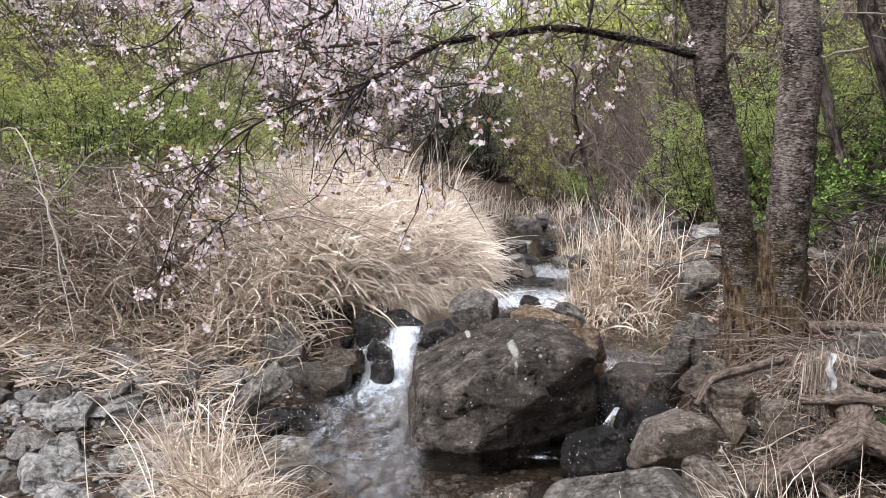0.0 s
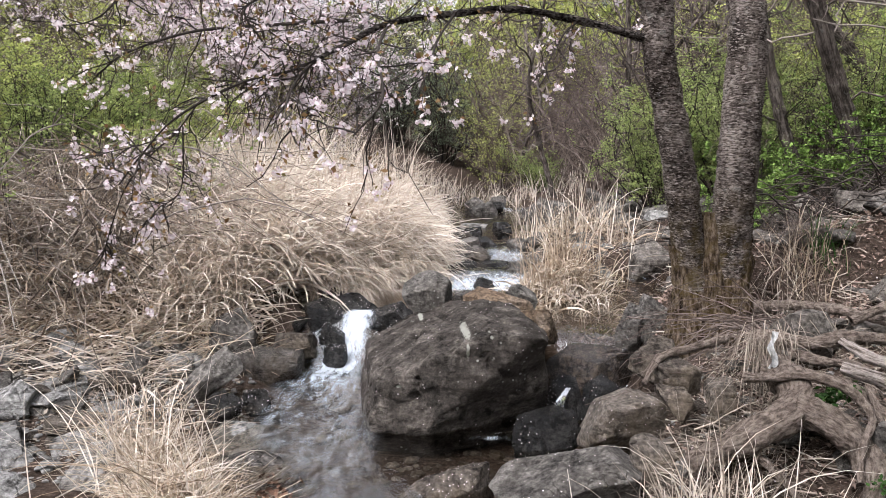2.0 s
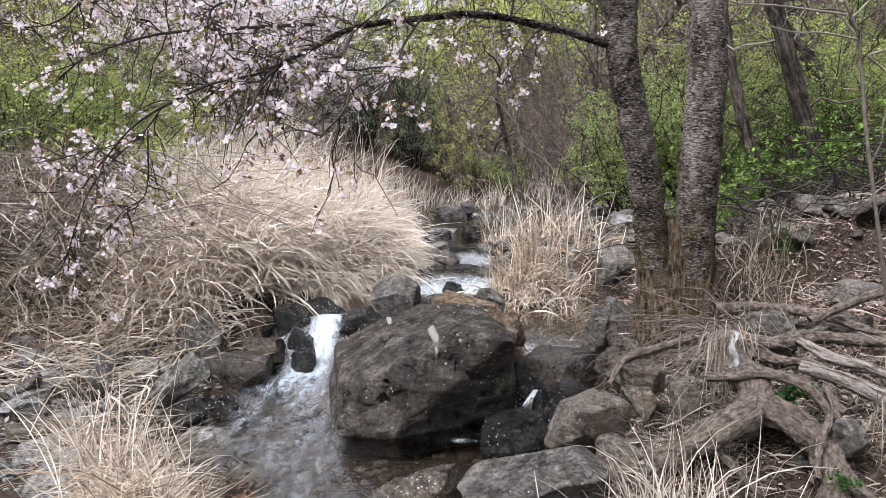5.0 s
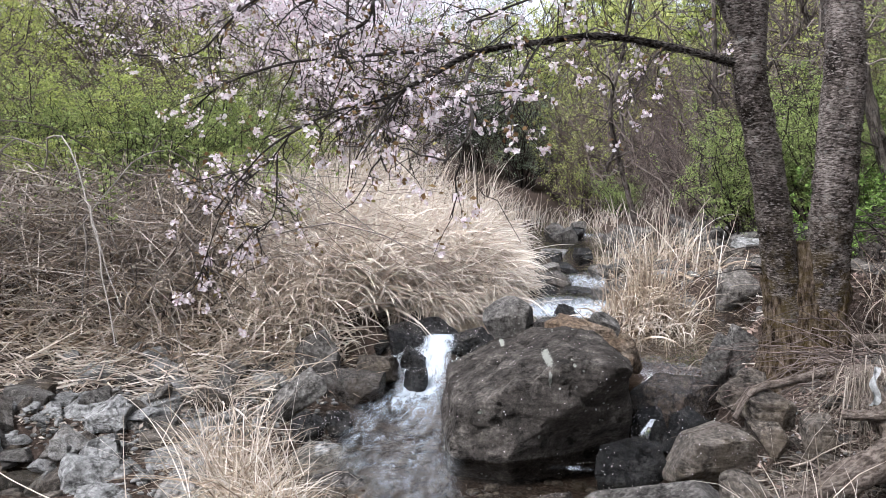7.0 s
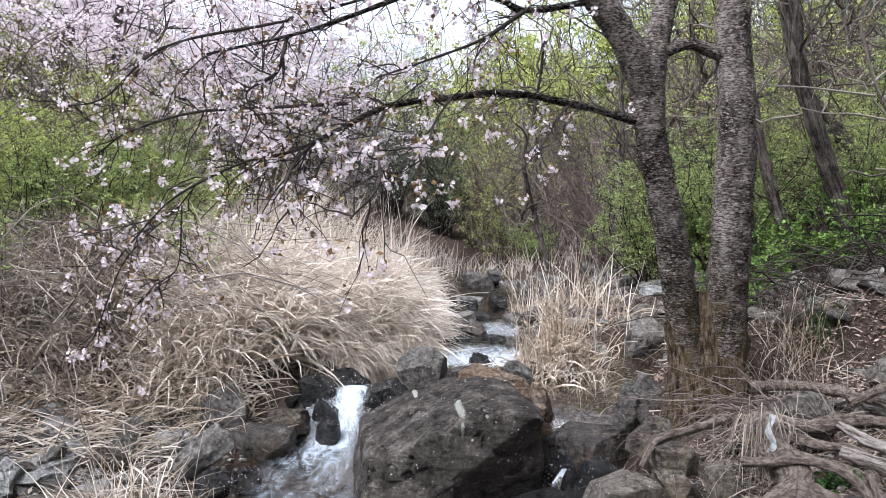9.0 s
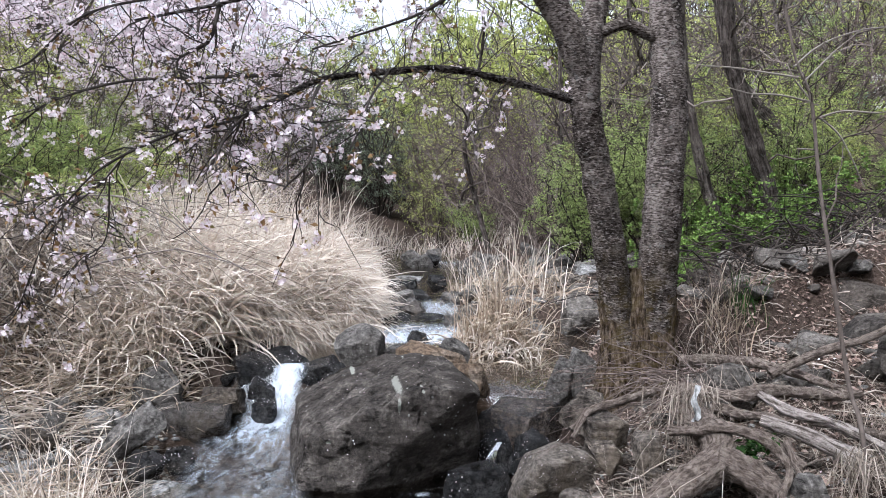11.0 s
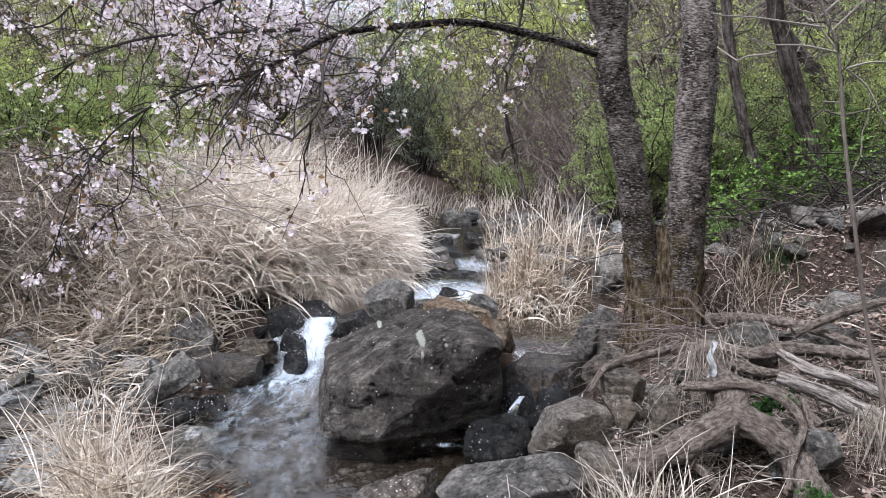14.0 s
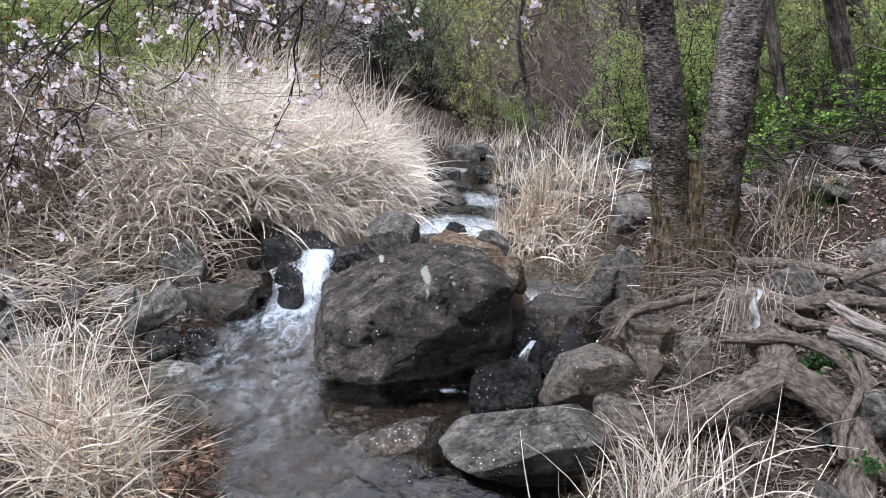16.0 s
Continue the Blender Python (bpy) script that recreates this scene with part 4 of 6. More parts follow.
# ---- cherry tree ----
def stem(name, points, r0, r1, mat, parent, k=40, sides=20, knots=0.06, seed=0, flare=0.0, label="", power=1.0):
    """A trunk, limb or root: a tapered tube with an uneven skin."""
    line = curve(points, k)
    s = np.linspace(0, 1, k)
    r = r0 + (r1 - r0) * s**power + flare * np.exp(-s * 9)
    v, f = tubes(line[None], r[None], sides)
    ctr = np.repeat(line, sides, 0)
    out = unit(v - ctr)
    rr = np.repeat(r, sides)
    if sides > 40:
        v = v + out * (0.006 * np.maximum(grain(v * np.array([1, 1, 3.2]), 34, seed + 8, 3), -0.1) + 0.008 * grain(v, 16, seed + 9, 3))[:, None]
    v = v + out * (rr * (2.2 * knots * grain(v, 9, seed, 3) + knots * grain(v * np.array([1, 1, 3.0]), 30, seed + 3, 2)))[:, None]
    me = sheet_mesh(name, v, f, mat)
    long = np.concatenate([[0], np.cumsum(np.linalg.norm(np.diff(line, axis=0), axis=1))])
    ang = np.tile(np.arange(sides) * 2 * math.pi / sides, k)
    skin = np.stack([np.cos(ang) * rr, np.sin(ang) * rr, np.repeat(long, sides) + seed], -1)
    me.attributes.new("skin", "FLOAT_VECTOR", "POINT").data.foreach_set("vector", skin.astype(np.float32).ravel())
    return part(name, me, parent, label)


def flowers(places, size, seed):
    """Open blossoms of five notched petals."""
    rng, n = rng_of(seed), len(places)
    nrm = unit(rng.normal(size=(n, 3)) + np.array([0, -0.5, 0.1]))
    a = unit(np.cross(nrm, rng.normal(size=(n, 3))))
    b = np.cross(nrm, a)
    size = (size * rng.uniform(0.75, 1.2, n))[:, None, None]
    ang = np.arange(5) * 2 * math.pi / 5
    d = a[:, None] * np.cos(ang)[None, :, None] + b[:, None] * np.sin(ang)[None, :, None]
    e = -a[:, None] * np.sin(ang)[None, :, None] + b[:, None] * np.cos(ang)[None, :, None]
    up = nrm[:, None] * rng.uniform(0.1, 0.7, (n, 1, 1))
    c = places[:, None]
    q = np.stack([c + 0 * d, c + size * (0.65 * d + 0.42 * e + 0.4 * up), c + size * (d + 0.8 * up), c + size * (0.65 * d - 0.42 * e + 0.4 * up)], 2)
    return q.reshape(-1, 3), np.arange(n * 20).reshape(-1, 4)


def twigs_from(line, count, length, seed, hang=0.3, k=5):
    """Side twigs that leave a line (m, 3) at random places."""
    rng = rng_of(seed)
    i = rng.integers(1, len(line), count)
    start = line[i] + (line[i - 1] - line[i]) * rng.random((count, 1))
    along = unit(line[i] - line[i - 1])
    d = unit(along * 0.7 + rng.normal(size=(count, 3)) * np.array([0.8, 0.8, 0.6]) - np.array([0, 0, 0.15]))
    L = length * rng.uniform(0.35, 1.2, count)
    s = np.linspace(0, 1, k)
    bend = rng.normal(size=(count, 3)) * 0.25 - np.array([0, 0, hang])
    kink = rng.normal(size=(count, k, 3)) * 0.035
    kink[:, 0] = 0
    return start[:, None] + L[:, None, None] * (d[:, None] * s[None, :, None] + bend[:, None] * (s**2)[None, :, None] + kink)


def tip_radii(lines, r0, r1):
    return np.broadcast_to(np.linspace(r0, r1, lines.shape[1])[None], lines.shape[:2])


cherry = thing("cherry_tree", "two-stemmed cherry tree with banded bark, in pale pink blossom", "tree", (1.75, 4.3, 0.55))


def at_cherry(ob):
    ob.location = -cherry.location
    return ob


at_cherry(stem("trunk", [(1.75, 4.36, 0.4), (1.7, 4.31, 0.66), (1.63, 4.27, 1.16), (1.48, 4.15, 1.73), (1.355, 4.05, 2.11), (1.315, 4.0, 2.5)], 0.1, 0.078, BARK, cherry, 260, 44, 0.05, 5))
at_cherry(stem("trunk", [(1.88, 4.4, 0.4), (1.885, 4.35, 0.7), (1.875, 4.27, 1.16), (1.85, 4.15, 1.73), (1.835, 4.1, 2.24), (1.8, 4.1, 2.69), (1.81, 4.1, 3.3)], 0.13, 0.08, BARK, cherry, 320, 44, 0.05, 9))
at_cherry(stem("trunk_base", [(1.68, 4.34, 0.35), (1.67, 4.3, 0.6), (1.66, 4.29, 0.85), (1.62, 4.29, 1.12)], 0.15, 0.08, MOSS_BARK, cherry, 40, 28, 0.1, 12, flare=0.08, label="mossy brown root flare where both stems meet"))
at_cherry(stem("trunk_base", [(1.92, 4.38, 0.35), (1.9, 4.33, 0.65), (1.89, 4.31, 0.95), (1.9, 4.27, 1.3)], 0.18, 0.1, MOSS_BARK, cherry, 40, 28, 0.1, 13, flare=0.1, label="mossy brown root flare where both stems meet"))
at_cherry(stem("trunk_base", [(1.79, 4.3, 0.4), (1.78, 4.27, 0.7), (1.77, 4.26, 1.0), (1.75, 4.26, 1.3)], 0.12, 0.05, MOSS_BARK, cherry, 40, 20, 0.12, 14, flare=0.06, label="mossy brown root flare where both stems meet"))
at_cherry(stem("stem", [(1.33, 4.02, 2.35), (1.15, 3.95, 2.65), (0.99, 3.9, 2.82), (0.74, 3.8, 3.02)], 0.085, 0.06, BARK, cherry, 40, 20, 0.06, 15))
at_cherry(stem("stem", [(1.32, 4.0, 2.38), (1.38, 4.05, 2.68), (1.44, 4.1, 2.88), (1.62, 4.2, 3.24)], 0.075, 0.05, BARK, cherry, 40, 20, 0.06, 16))
at_cherry(stem("branch", [(1.84, 4.1, 2.56), (1.68, 4.08, 2.6), (1.54, 4.05, 2.63), (1.38, 4.0, 2.56)], 0.04, 0.03, BARK, cherry, 24, 12, 0.08, 17))

BOUGHS = [
    ([(1.32, 4.04, 2.2), (1.2, 4.0, 2.22), (0.89, 3.85, 2.26), (0.55, 3.65, 2.27), (0.25, 3.45, 2.21), (-0.03, 3.25, 2.13), (-0.2, 3.1, 2.02), (-0.3, 3.0, 1.95)], 0.03, 0.009, 44),
    ([(-0.2, 3.1, 2.02), (-0.38, 3.05, 1.92), (-0.58, 3.0, 1.86), (-0.82, 3.0, 1.73), (-0.97, 3.05, 1.59), (-1.08, 3.1, 1.47)], 0.0065, 0.003, 34),
    ([(-0.03, 3.25, 2.13), (-0.06, 2.8, 1.96), (-0.03, 2.3, 1.76), (-0.11, 2.25, 1.65)], 0.006, 0.003, 16),
    ([(0.25, 3.45, 2.21), (0.16, 3.1, 2.04), (0.13, 2.9, 1.93), (0.08, 2.8, 1.81)], 0.006, 0.003, 16),
    ([(-0.3, 3.0, 1.95), (-0.36, 2.9, 1.86), (-0.37, 2.7, 1.74), (-0.32, 2.6, 1.63)], 0.006, 0.003, 16),
    ([(1.01, 3.92, 2.8), (0.62, 3.75, 2.69), (0.44, 3.6, 2.73), (0.22, 3.4, 2.7), (-0.2, 3.1, 2.45), (-0.37, 3.0, 2.36), (-0.7, 2.95, 2.26)], 0.018, 0.005, 46),
    ([(0.62, 3.75, 2.69), (0.17, 3.5, 2.72), (-0.44, 3.2, 2.46), (-0.94, 3.25, 2.35), (-1.24, 3.4, 2.16), (-1.46, 3.5, 2.13)], 0.0075, 0.003, 50),
    ([(-0.19, 3.2, 2.13), (-0.46, 3.2, 2.11), (-0.89, 3.5, 2.12), (-1.24, 3.7, 2.05), (-1.4, 3.8, 1.97)], 0.0075, 0.004, 40),
    ([(0.62, 3.75, 2.69), (0.52, 3.6, 2.59), (0.34, 3.4, 2.44), (-0.07, 3.1, 2.22)], 0.012, 0.004, 26),
    ([(-0.41, 3.0, 2.34), (-0.44, 2.95, 2.2), (-0.54, 2.9, 2.11), (-0.48, 2.9, 2.0)], 0.008, 0.003, 18),
    ([(-0.75, 3.05, 1.79), (-0.85, 3.1, 1.68), (-0.96, 3.1, 1.58), (-1.06, 3.12, 1.46), (-1.12, 3.14, 1.33), (-1.17, 3.16, 1.2)], 0.004, 0.002, 18),
    ([(-0.85, 3.1, 1.68), (-0.98, 3.1, 1.63), (-1.11, 3.12, 1.6), (-1.22, 3.14, 1.57)], 0.003, 0.0015, 14),
    ([(-0.82, 3.08, 1.7), (-0.84, 3.1, 1.46), (-0.93, 3.1, 1.38), (-1.0, 3.12, 1.3)], 0.003, 0.0015, 18),
    ([(0.88, 3.85, 2.26), (0.78, 3.7, 2.17), (0.65, 3.5, 1.97)], 0.006, 0.003, 8),
]
for i, (pts, r0, r1, many) in enumerate(BOUGHS):
    bough = at_cherry(stem("branch", pts, r0, r1, BRANCH if r0 > 0.012 else TWIG, cherry, 110 if i == 0 else 60, 12, 0.14, 30 + i, power=0.6 if i == 0 else 1.0))
    line = curve(pts, 60)
    if i == 0:
        line = line[9:]
    one = twigs_from(line, int(many * 0.8), 0.24 if r0 > 0.005 else 0.13, 50 + i, hang=0.09)
    two = twigs_from(one.reshape(-1, 3), int(many * 1.4), 0.16, 80 + i)
    rng = rng_of(110 + i)
    heads = np.concatenate([one[:, -1], one[:, 3], two[:, -1], two[:, 3][::2]])
    heads = heads[rng.random(len(heads)) < 0.36]
    each = rng.integers(6, 14, len(heads))
    p = np.repeat(heads, each, 0) + rng.normal(0, 0.0115, (each.sum(), 3)) - np.array([0, 0, 0.012])
    q = heads[rng.random(len(heads)) < 0.75]
    young = leaves(np.repeat(q, 4, 0) + rng.normal(0, 0.016, (len(q) * 4, 3)), 0.026, 170 + i, 0.8, 0.3)
    twiggery = joined([tubes(one, tip_radii(one, 0.0032, 0.0016), 4), tubes(two, tip_radii(two, 0.002, 0.001), 3)])
    for name, (v, f), mat, label in (("twig_mass", twiggery, TWIG, "fine dark twigs"), ("blossom", flowers(p, 0.0097, 140 + i), PETAL, "pale pink five-petalled blossoms"), ("young_foliage", young, BRONZE, "bronze young leaves")):
        part(name, sheet_mesh(name, v, f, mat), bough, label, "stuff")

ROOTS = [
    ([(1.14, 2.8, 0.44), (1.22, 2.75, 0.51), (1.33, 2.75, 0.56), (1.47, 2.78, 0.61), (1.56, 2.85, 0.66), (1.57, 2.95, 0.72), (1.6, 3.1, 0.7)], 0.05, 0.075),
    ([(1.54, 2.83, 0.65), (1.66, 2.75, 0.6), (1.74, 2.7, 0.52), (1.75, 2.6, 0.45), (1.69, 2.5, 0.34), (1.66, 2.42, 0.2)], 0.066, 0.05),
    ([(1.42, 3.0, 0.72), (1.49, 2.9, 0.745), (1.57, 2.85, 0.77), (1.69, 2.8, 0.75), (1.76, 2.74, 0.69), (1.76, 2.68, 0.64), (1.69, 2.62, 0.56), (1.65, 2.55, 0.46)], 0.022, 0.012),
    ([(1.68, 3.15, 0.78), (1.76, 3.05, 0.77), (1.88, 3.0, 0.76), (1.95, 2.9, 0.7)], 0.022, 0.018),
    ([(1.6, 3.38, 0.78), (1.69, 3.3, 0.8), (1.8, 3.2, 0.81), (1.95, 3.2, 0.83), (2.1, 3.25, 0.82), (2.28, 3.2, 0.81), (2.42, 3.2, 0.82)], 0.04, 0.018),
    ([(1.6, 3.05, 0.74), (1.7, 2.97, 0.73), (1.83, 2.92, 0.7), (1.9, 2.8, 0.62)], 0.02, 0.014),
    ([(1.85, 2.86, 0.72), (1.84, 2.75, 0.62), (1.86, 2.7, 0.55), (1.9, 2.66, 0.5)], 0.013, 0.009),
    ([(2.0, 4.3, 0.75), (2.2, 4.0, 0.82), (2.3, 3.6, 0.84), (2.45, 3.3, 0.8)], 0.035, 0.015),
    ([(1.75, 2.62, 0.5), (1.82, 2.52, 0.4), (1.95, 2.45, 0.3)], 0.03, 0.02),
    ([(1.3, 2.8, 0.52), (1.4, 2.7, 0.46), (1.48, 2.62, 0.36)], 0.018, 0.012),
    ([(1.55, 3.5, 0.76), (1.35, 3.4, 0.74), (1.2, 3.38, 0.7), (1.1, 3.3, 0.6)], 0.024, 0.012),
    ([(2.1, 3.1, 0.72), (2.3, 3.05, 0.7), (2.5, 2.9, 0.66), (2.65, 2.8, 0.6)], 0.02, 0.012),
]
for i, (pts, r0, r1) in enumerate(ROOTS):
    at_cherry(stem("root", [(x, y, z) for x, y, z in pts], r0, r1, ROOT, cherry, 110, 24, 0.2, 200 + i, label="gnarled bare root"))
for i, (pts, r0, r1) in enumerate((
    ([(1.8, 2.97, 0.77), (1.83, 2.95, 0.76), (1.97, 2.9, 0.715), (2.06, 2.85, 0.675), (2.16, 2.8, 0.63)], 0.02, 0.042),
    ([(1.88, 3.12, 0.84), (1.96, 3.0, 0.79), (2.1, 2.95, 0.76), (2.21, 2.9, 0.71), (2.34, 2.85, 0.65)], 0.022, 0.026),
)):
    wood_piece = stem("driftwood", pts, r0, r1, DRIFTWOOD, None, 80, 18, 0.16, 215 + i)
    tagged(wood_piece, "pale weathered driftwood lying among the roots", "driftwood")
stick = stem("fallen_branch", [(2.15, 3.5, 0.84), (2.4, 3.5, 0.95), (2.67, 3.5, 1.03), (2.89, 3.5, 1.14), (3.03, 3.55, 1.25)], 0.024, 0.018, ROOT, None, 40, 12, 0.1, 220)
tagged(stick, "grey weathered branch leaning on the boulders", "branch")
stick = stem("fallen_branch", [(2.54, 2.6, 0.88), (2.35, 2.6, 0.7), (2.16, 2.55, 0.6), (2.0, 2.5, 0.45)], 0.012, 0.007, ROOT, None, 30, 8, 0.1, 221)
tagged(stick, "thin dead branch lying across the bank", "branch")

# thin bare sapling on the bank
sap = thing("sapling", "thin bare leafless sapling growing from the bank", "tree", (2.16, 2.78, 0.6))
pts = [(2.17, 2.78, 0.5), (2.13, 2.8, 0.79), (2.09, 2.83, 0.95), (1.97, 2.8, 1.41), (1.9, 2.8, 1.75), (1.85, 2.8, 2.06), (1.78, 2.8, 2.21), (1.72, 2.8, 2.42)]
ob = stem("trunk", pts, 0.01, 0.005, TWIG_GREY, sap, 60, 10, 0.08, 230)
ob.location = -sap.location
for i, arm in enumerate((
    [(1.79, 2.8, 2.15), (1.68, 2.8, 2.16), (1.51, 2.78, 2.17), (1.37, 2.78, 2.175), (1.24, 2.76, 2.2)],
    [(1.81, 2.8, 2.13), (1.88, 2.8, 2.2), (1.95, 2.8, 2.27), (2.05, 2.8, 2.35)],
    [(1.77, 2.8, 2.19), (1.85, 2.8, 2.26), (1.94, 2.8, 2.31), (2.08, 2.78, 2.35), (2.2, 2.72, 2.33), (2.36, 2.68, 2.22)],
    [(1.85, 2.8, 2.06), (1.71, 2.8, 2.08), (1.6, 2.8, 2.08), (1.5, 2.8, 2.1)],
    [(1.88, 2.8, 2.0), (1.99, 2.8, 2.03), (2.14, 2.8, 2.03), (2.27, 2.8, 2.06), (2.42, 2.8, 2.15)],
    [(1.89, 2.8, 2.0), (1.97, 2.8, 1.94), (2.03, 2.8, 1.85), (2.09, 2.8, 1.74)],
)):
    stem("branch", arm, 0.0045, 0.0018, TWIG_PALE, sap, 40, 6, 0.1, 236 + i).location = -sap.location
one = twigs_from(curve(pts, 60)[22:], 10, 0.4, 231, hang=-0.1, k=6)
two = twigs_from(one.reshape(-1, 3), 24, 0.2, 232, hang=-0.05)
v, f = joined([tubes(one, tip_radii(one, 0.004, 0.0015), 4), tubes(two, tip_radii(two, 0.002, 0.001), 3)])
part("twig_mass", sheet_mesh("twig_mass", v, f, TWIG_GREY), sap, kind="stuff").location = -sap.location


# ---- dry grass ----
def grass(name, label, n, seed, region, around, lean, length, width, bend, mat, segs=5, category="grass", lift=0.0, swirl=0.0):
    """A stand of blades rooted on the ground; region gives n places from a random source."""
    rng = rng_of(seed)
    x, y = region(rng, n)
    roots = np.stack([x, y, ground_height(x, y) - 0.02 + lift * rng.random(len(x)) ** 1.5], -1)
    n = len(x)
    pick = lambda r: rng.normal(r[0], r[1], n)  # noqa: E731
    turn = pick(around)
    if swirl:
        turn = around[0] + swirl * grain(roots, 1.7, seed, 2) + around[1] * rng.normal(size=n)
    v, f = ribbons(roots, turn, np.abs(pick(lean)), np.maximum(pick(length), 0.06), np.maximum(pick(width), 0.002), pick(bend), segs, seed + 1)
    return thing(name, label, category, kind="stuff", me=sheet_mesh(name, v, f, mat))


def bank_strip(y0, y1, d0, d1):
    def places(rng, n):
        y = y0 + (y1 - y0) * rng.random(n) ** 1.2
        d = d0 + 0.12 * ramp(y, 8.5, 9.5) + (np.minimum(d1, np.interp(y, [5.9, 6.5, 7.5, 9.0], [0.95, 1.25, 1.9, 3.0])) - d0) * rng.random(n)
        return water_left(y) - d, y

    return places


def patch(cx, cy, sx, sy):
    return lambda rng, n: (rng.normal(cx, sx, n), rng.normal(cy, sy, n))


def box(x0, x1, y0, y1):
    return lambda rng, n: (rng.uniform(x0, x1, n), rng.uniform(y0, y1, n))


def ridge(rng, n):
    u = rng.random(n)
    return -0.68 - 0.56 * u + rng.normal(0, 0.1, n), 2.68 + 1.05 * u + rng.normal(0, 0.08, n)


grass("dry_reed_bank", "thick bank of flattened pale dry reeds over the stream", 26000, 300, bank_strip(6.15, 11.6, -0.06, 3.0), (-1.5, 0.95), (1.1, 0.45), (0.31, 0.13), (0.0115, 0.0035), (0.8, 0.7), STRAW, 5, lift=0.3, swirl=2.8)
grass("tangled_reeds", "tangled bleached reed blades on the bank", 9000, 301, bank_strip(6.15, 11.0, 0.0, 2.6), (-1.5, 1.0), (0.7, 0.4), (0.36, 0.15), (0.0135, 0.004), (1.7, 0.7), STRAW_PALE, lift=0.22, swirl=2.6)
grass("drooping_reeds", "pale dry reed blades drooping over the bank edge", 14000, 302, bank_strip(6.15, 10.4, -0.1, 0.5), (-1.5, 0.75), (0.85, 0.4), (0.38, 0.13), (0.0125, 0.003), (2.1, 0.45), STRAW, lift=0.28, swirl=1.5)
grass("drooping_reeds", "bleached reed blades hanging down to the water", 2600, 303, bank_strip(6.2, 10.0, -0.12, 0.12), (-1.3, 0.6), (1.0, 0.3), (0.46, 0.12), (0.013, 0.003), (1.9, 0.4), STRAW_PALE, lift=0.2, swirl=1.0)
grass("draped_reeds", "bleached reed blades lying in layers over the bank's face", 8000, 351, bank_strip(6.15, 8.6, -0.1, 1.1), (-1.5, 0.6), (1.3, 0.25), (0.48, 0.14), (0.0175, 0.004), (0.7, 0.35), STRAW_PALE, lift=0.32, swirl=2.0)
grass("draped_reeds", "pale reed blades trailing from the bank onto the stones", 5000, 352, box(-1.75, -0.8, 5.95, 6.9), (-1.5, 0.7), (1.25, 0.3), (0.5, 0.14), (0.0175, 0.004), (0.6, 0.4), STRAW_PALE, lift=0.32)
grass("arching_reeds", "tall dead reeds arching over behind the flattened bank", 320, 353, box(-1.7, 0.0, 8.6, 9.9), (0.15, 0.6), (0.35, 0.25), (0.85, 0.22), (0.013, 0.003), (1.3, 0.5), STRAW, 8)
grass("standing_reeds", "tall dead reeds still standing behind the bank", 900, 304, box(-3.2, 0.2, 9.0, 11.8), (0.3, 1.6), (0.16, 0.12), (0.95, 0.3), (0.012, 0.003), (0.9, 0.6), STRAW, 7)
for cx, cy, many, tall, seed in ((1.12, 6.05, 34, 0.42, 306), (1.34, 6.2, 60, 0.5, 342), (1.55, 6.25, 40, 0.36, 344), (1.2, 6.5, 34, 0.52, 346)):
    grass("reed_clump", "brown dry reed clump on a stony islet", many, seed, patch(cx, cy, 0.07, 0.08), (-1.2, 2.0), (0.12, 0.12), (tall, 0.15), (0.011, 0.003), (0.35, 0.6), STRAW_RUST, 6)
    grass("reed_clump", "broken brown reed leaves hanging over the islet", many * 5, seed + 1, patch(cx, cy - 0.04, 0.1, 0.1), (-1.4, 1.6), (0.7, 0.5), (0.26, 0.1), (0.011, 0.003), (1.6, 0.8), STRAW_RUST, lift=0.18)
grass("reed_clump", "pale reed blades hanging from the islet to the water", 220, 309, patch(1.32, 5.98, 0.2, 0.08), (-1.5, 0.9), (0.8, 0.4), (0.3, 0.1), (0.01, 0.002), (2.0, 0.6), STRAW, lift=0.1)
grass("far_reeds", "thin pale reeds on the far stony bank", 150, 308, box(1.35, 2.3, 7.0, 9.4), (0.2, 2.0), (0.25, 0.25), (0.5, 0.2), (0.012, 0.003), (0.4, 0.9), STRAW, 6)
grass("far_reeds", "brown bent reed leaves on the far stony bank", 700, 311, box(1.3, 2.4, 6.9, 9.5), (0.2, 2.2), (1.0, 0.4), (0.28, 0.12), (0.011, 0.003), (1.2, 0.9), STRAW_RUST, lift=0.1)
grass("upstream_reeds", "pale reeds beside the upper stream", 450, 310, box(0.2, 3.4, 14.0, 16), (0.2, 1.6), (0.25, 0.2), (0.45, 0.15), (0.012, 0.002), (0.6, 0.5), STRAW)
grass("fallen_straw", "fallen straw lying on the stony bank", 3600, 312, box(-4.0, -1.0, 5.0, 6.5), (-0.6, 1.6), (1.2, 0.25), (0.36, 0.14), (0.011, 0.003), (0.4, 0.4), STRAW_RUST, 4)
grass("fallen_reeds", "pale fallen reed leaves at the foot of the brambles", 2600, 322, box(-3.4, -0.9, 5.3, 6.4), (-1.0, 1.6), (1.1, 0.35), (0.32, 0.12), (0.013, 0.004), (0.6, 0.5), STRAW, 4, lift=0.1)
grass("straw_tussock", "pale matted tussock of dry grass at the water's edge", 1300, 314, ridge, (3.0, 2.2), (1.3, 0.5), (0.28, 0.1), (0.005, 0.0014), (0.5, 0.9), STRAW, lift=0.3)
grass("straw_tussock", "grey brown matted tussock of dry grass at the water's edge", 2400, 330, ridge, (3.0, 2.2), (1.3, 0.45), (0.26, 0.1), (0.005, 0.0015), (0.5, 0.9), STRAW_RUST, lift=0.24)

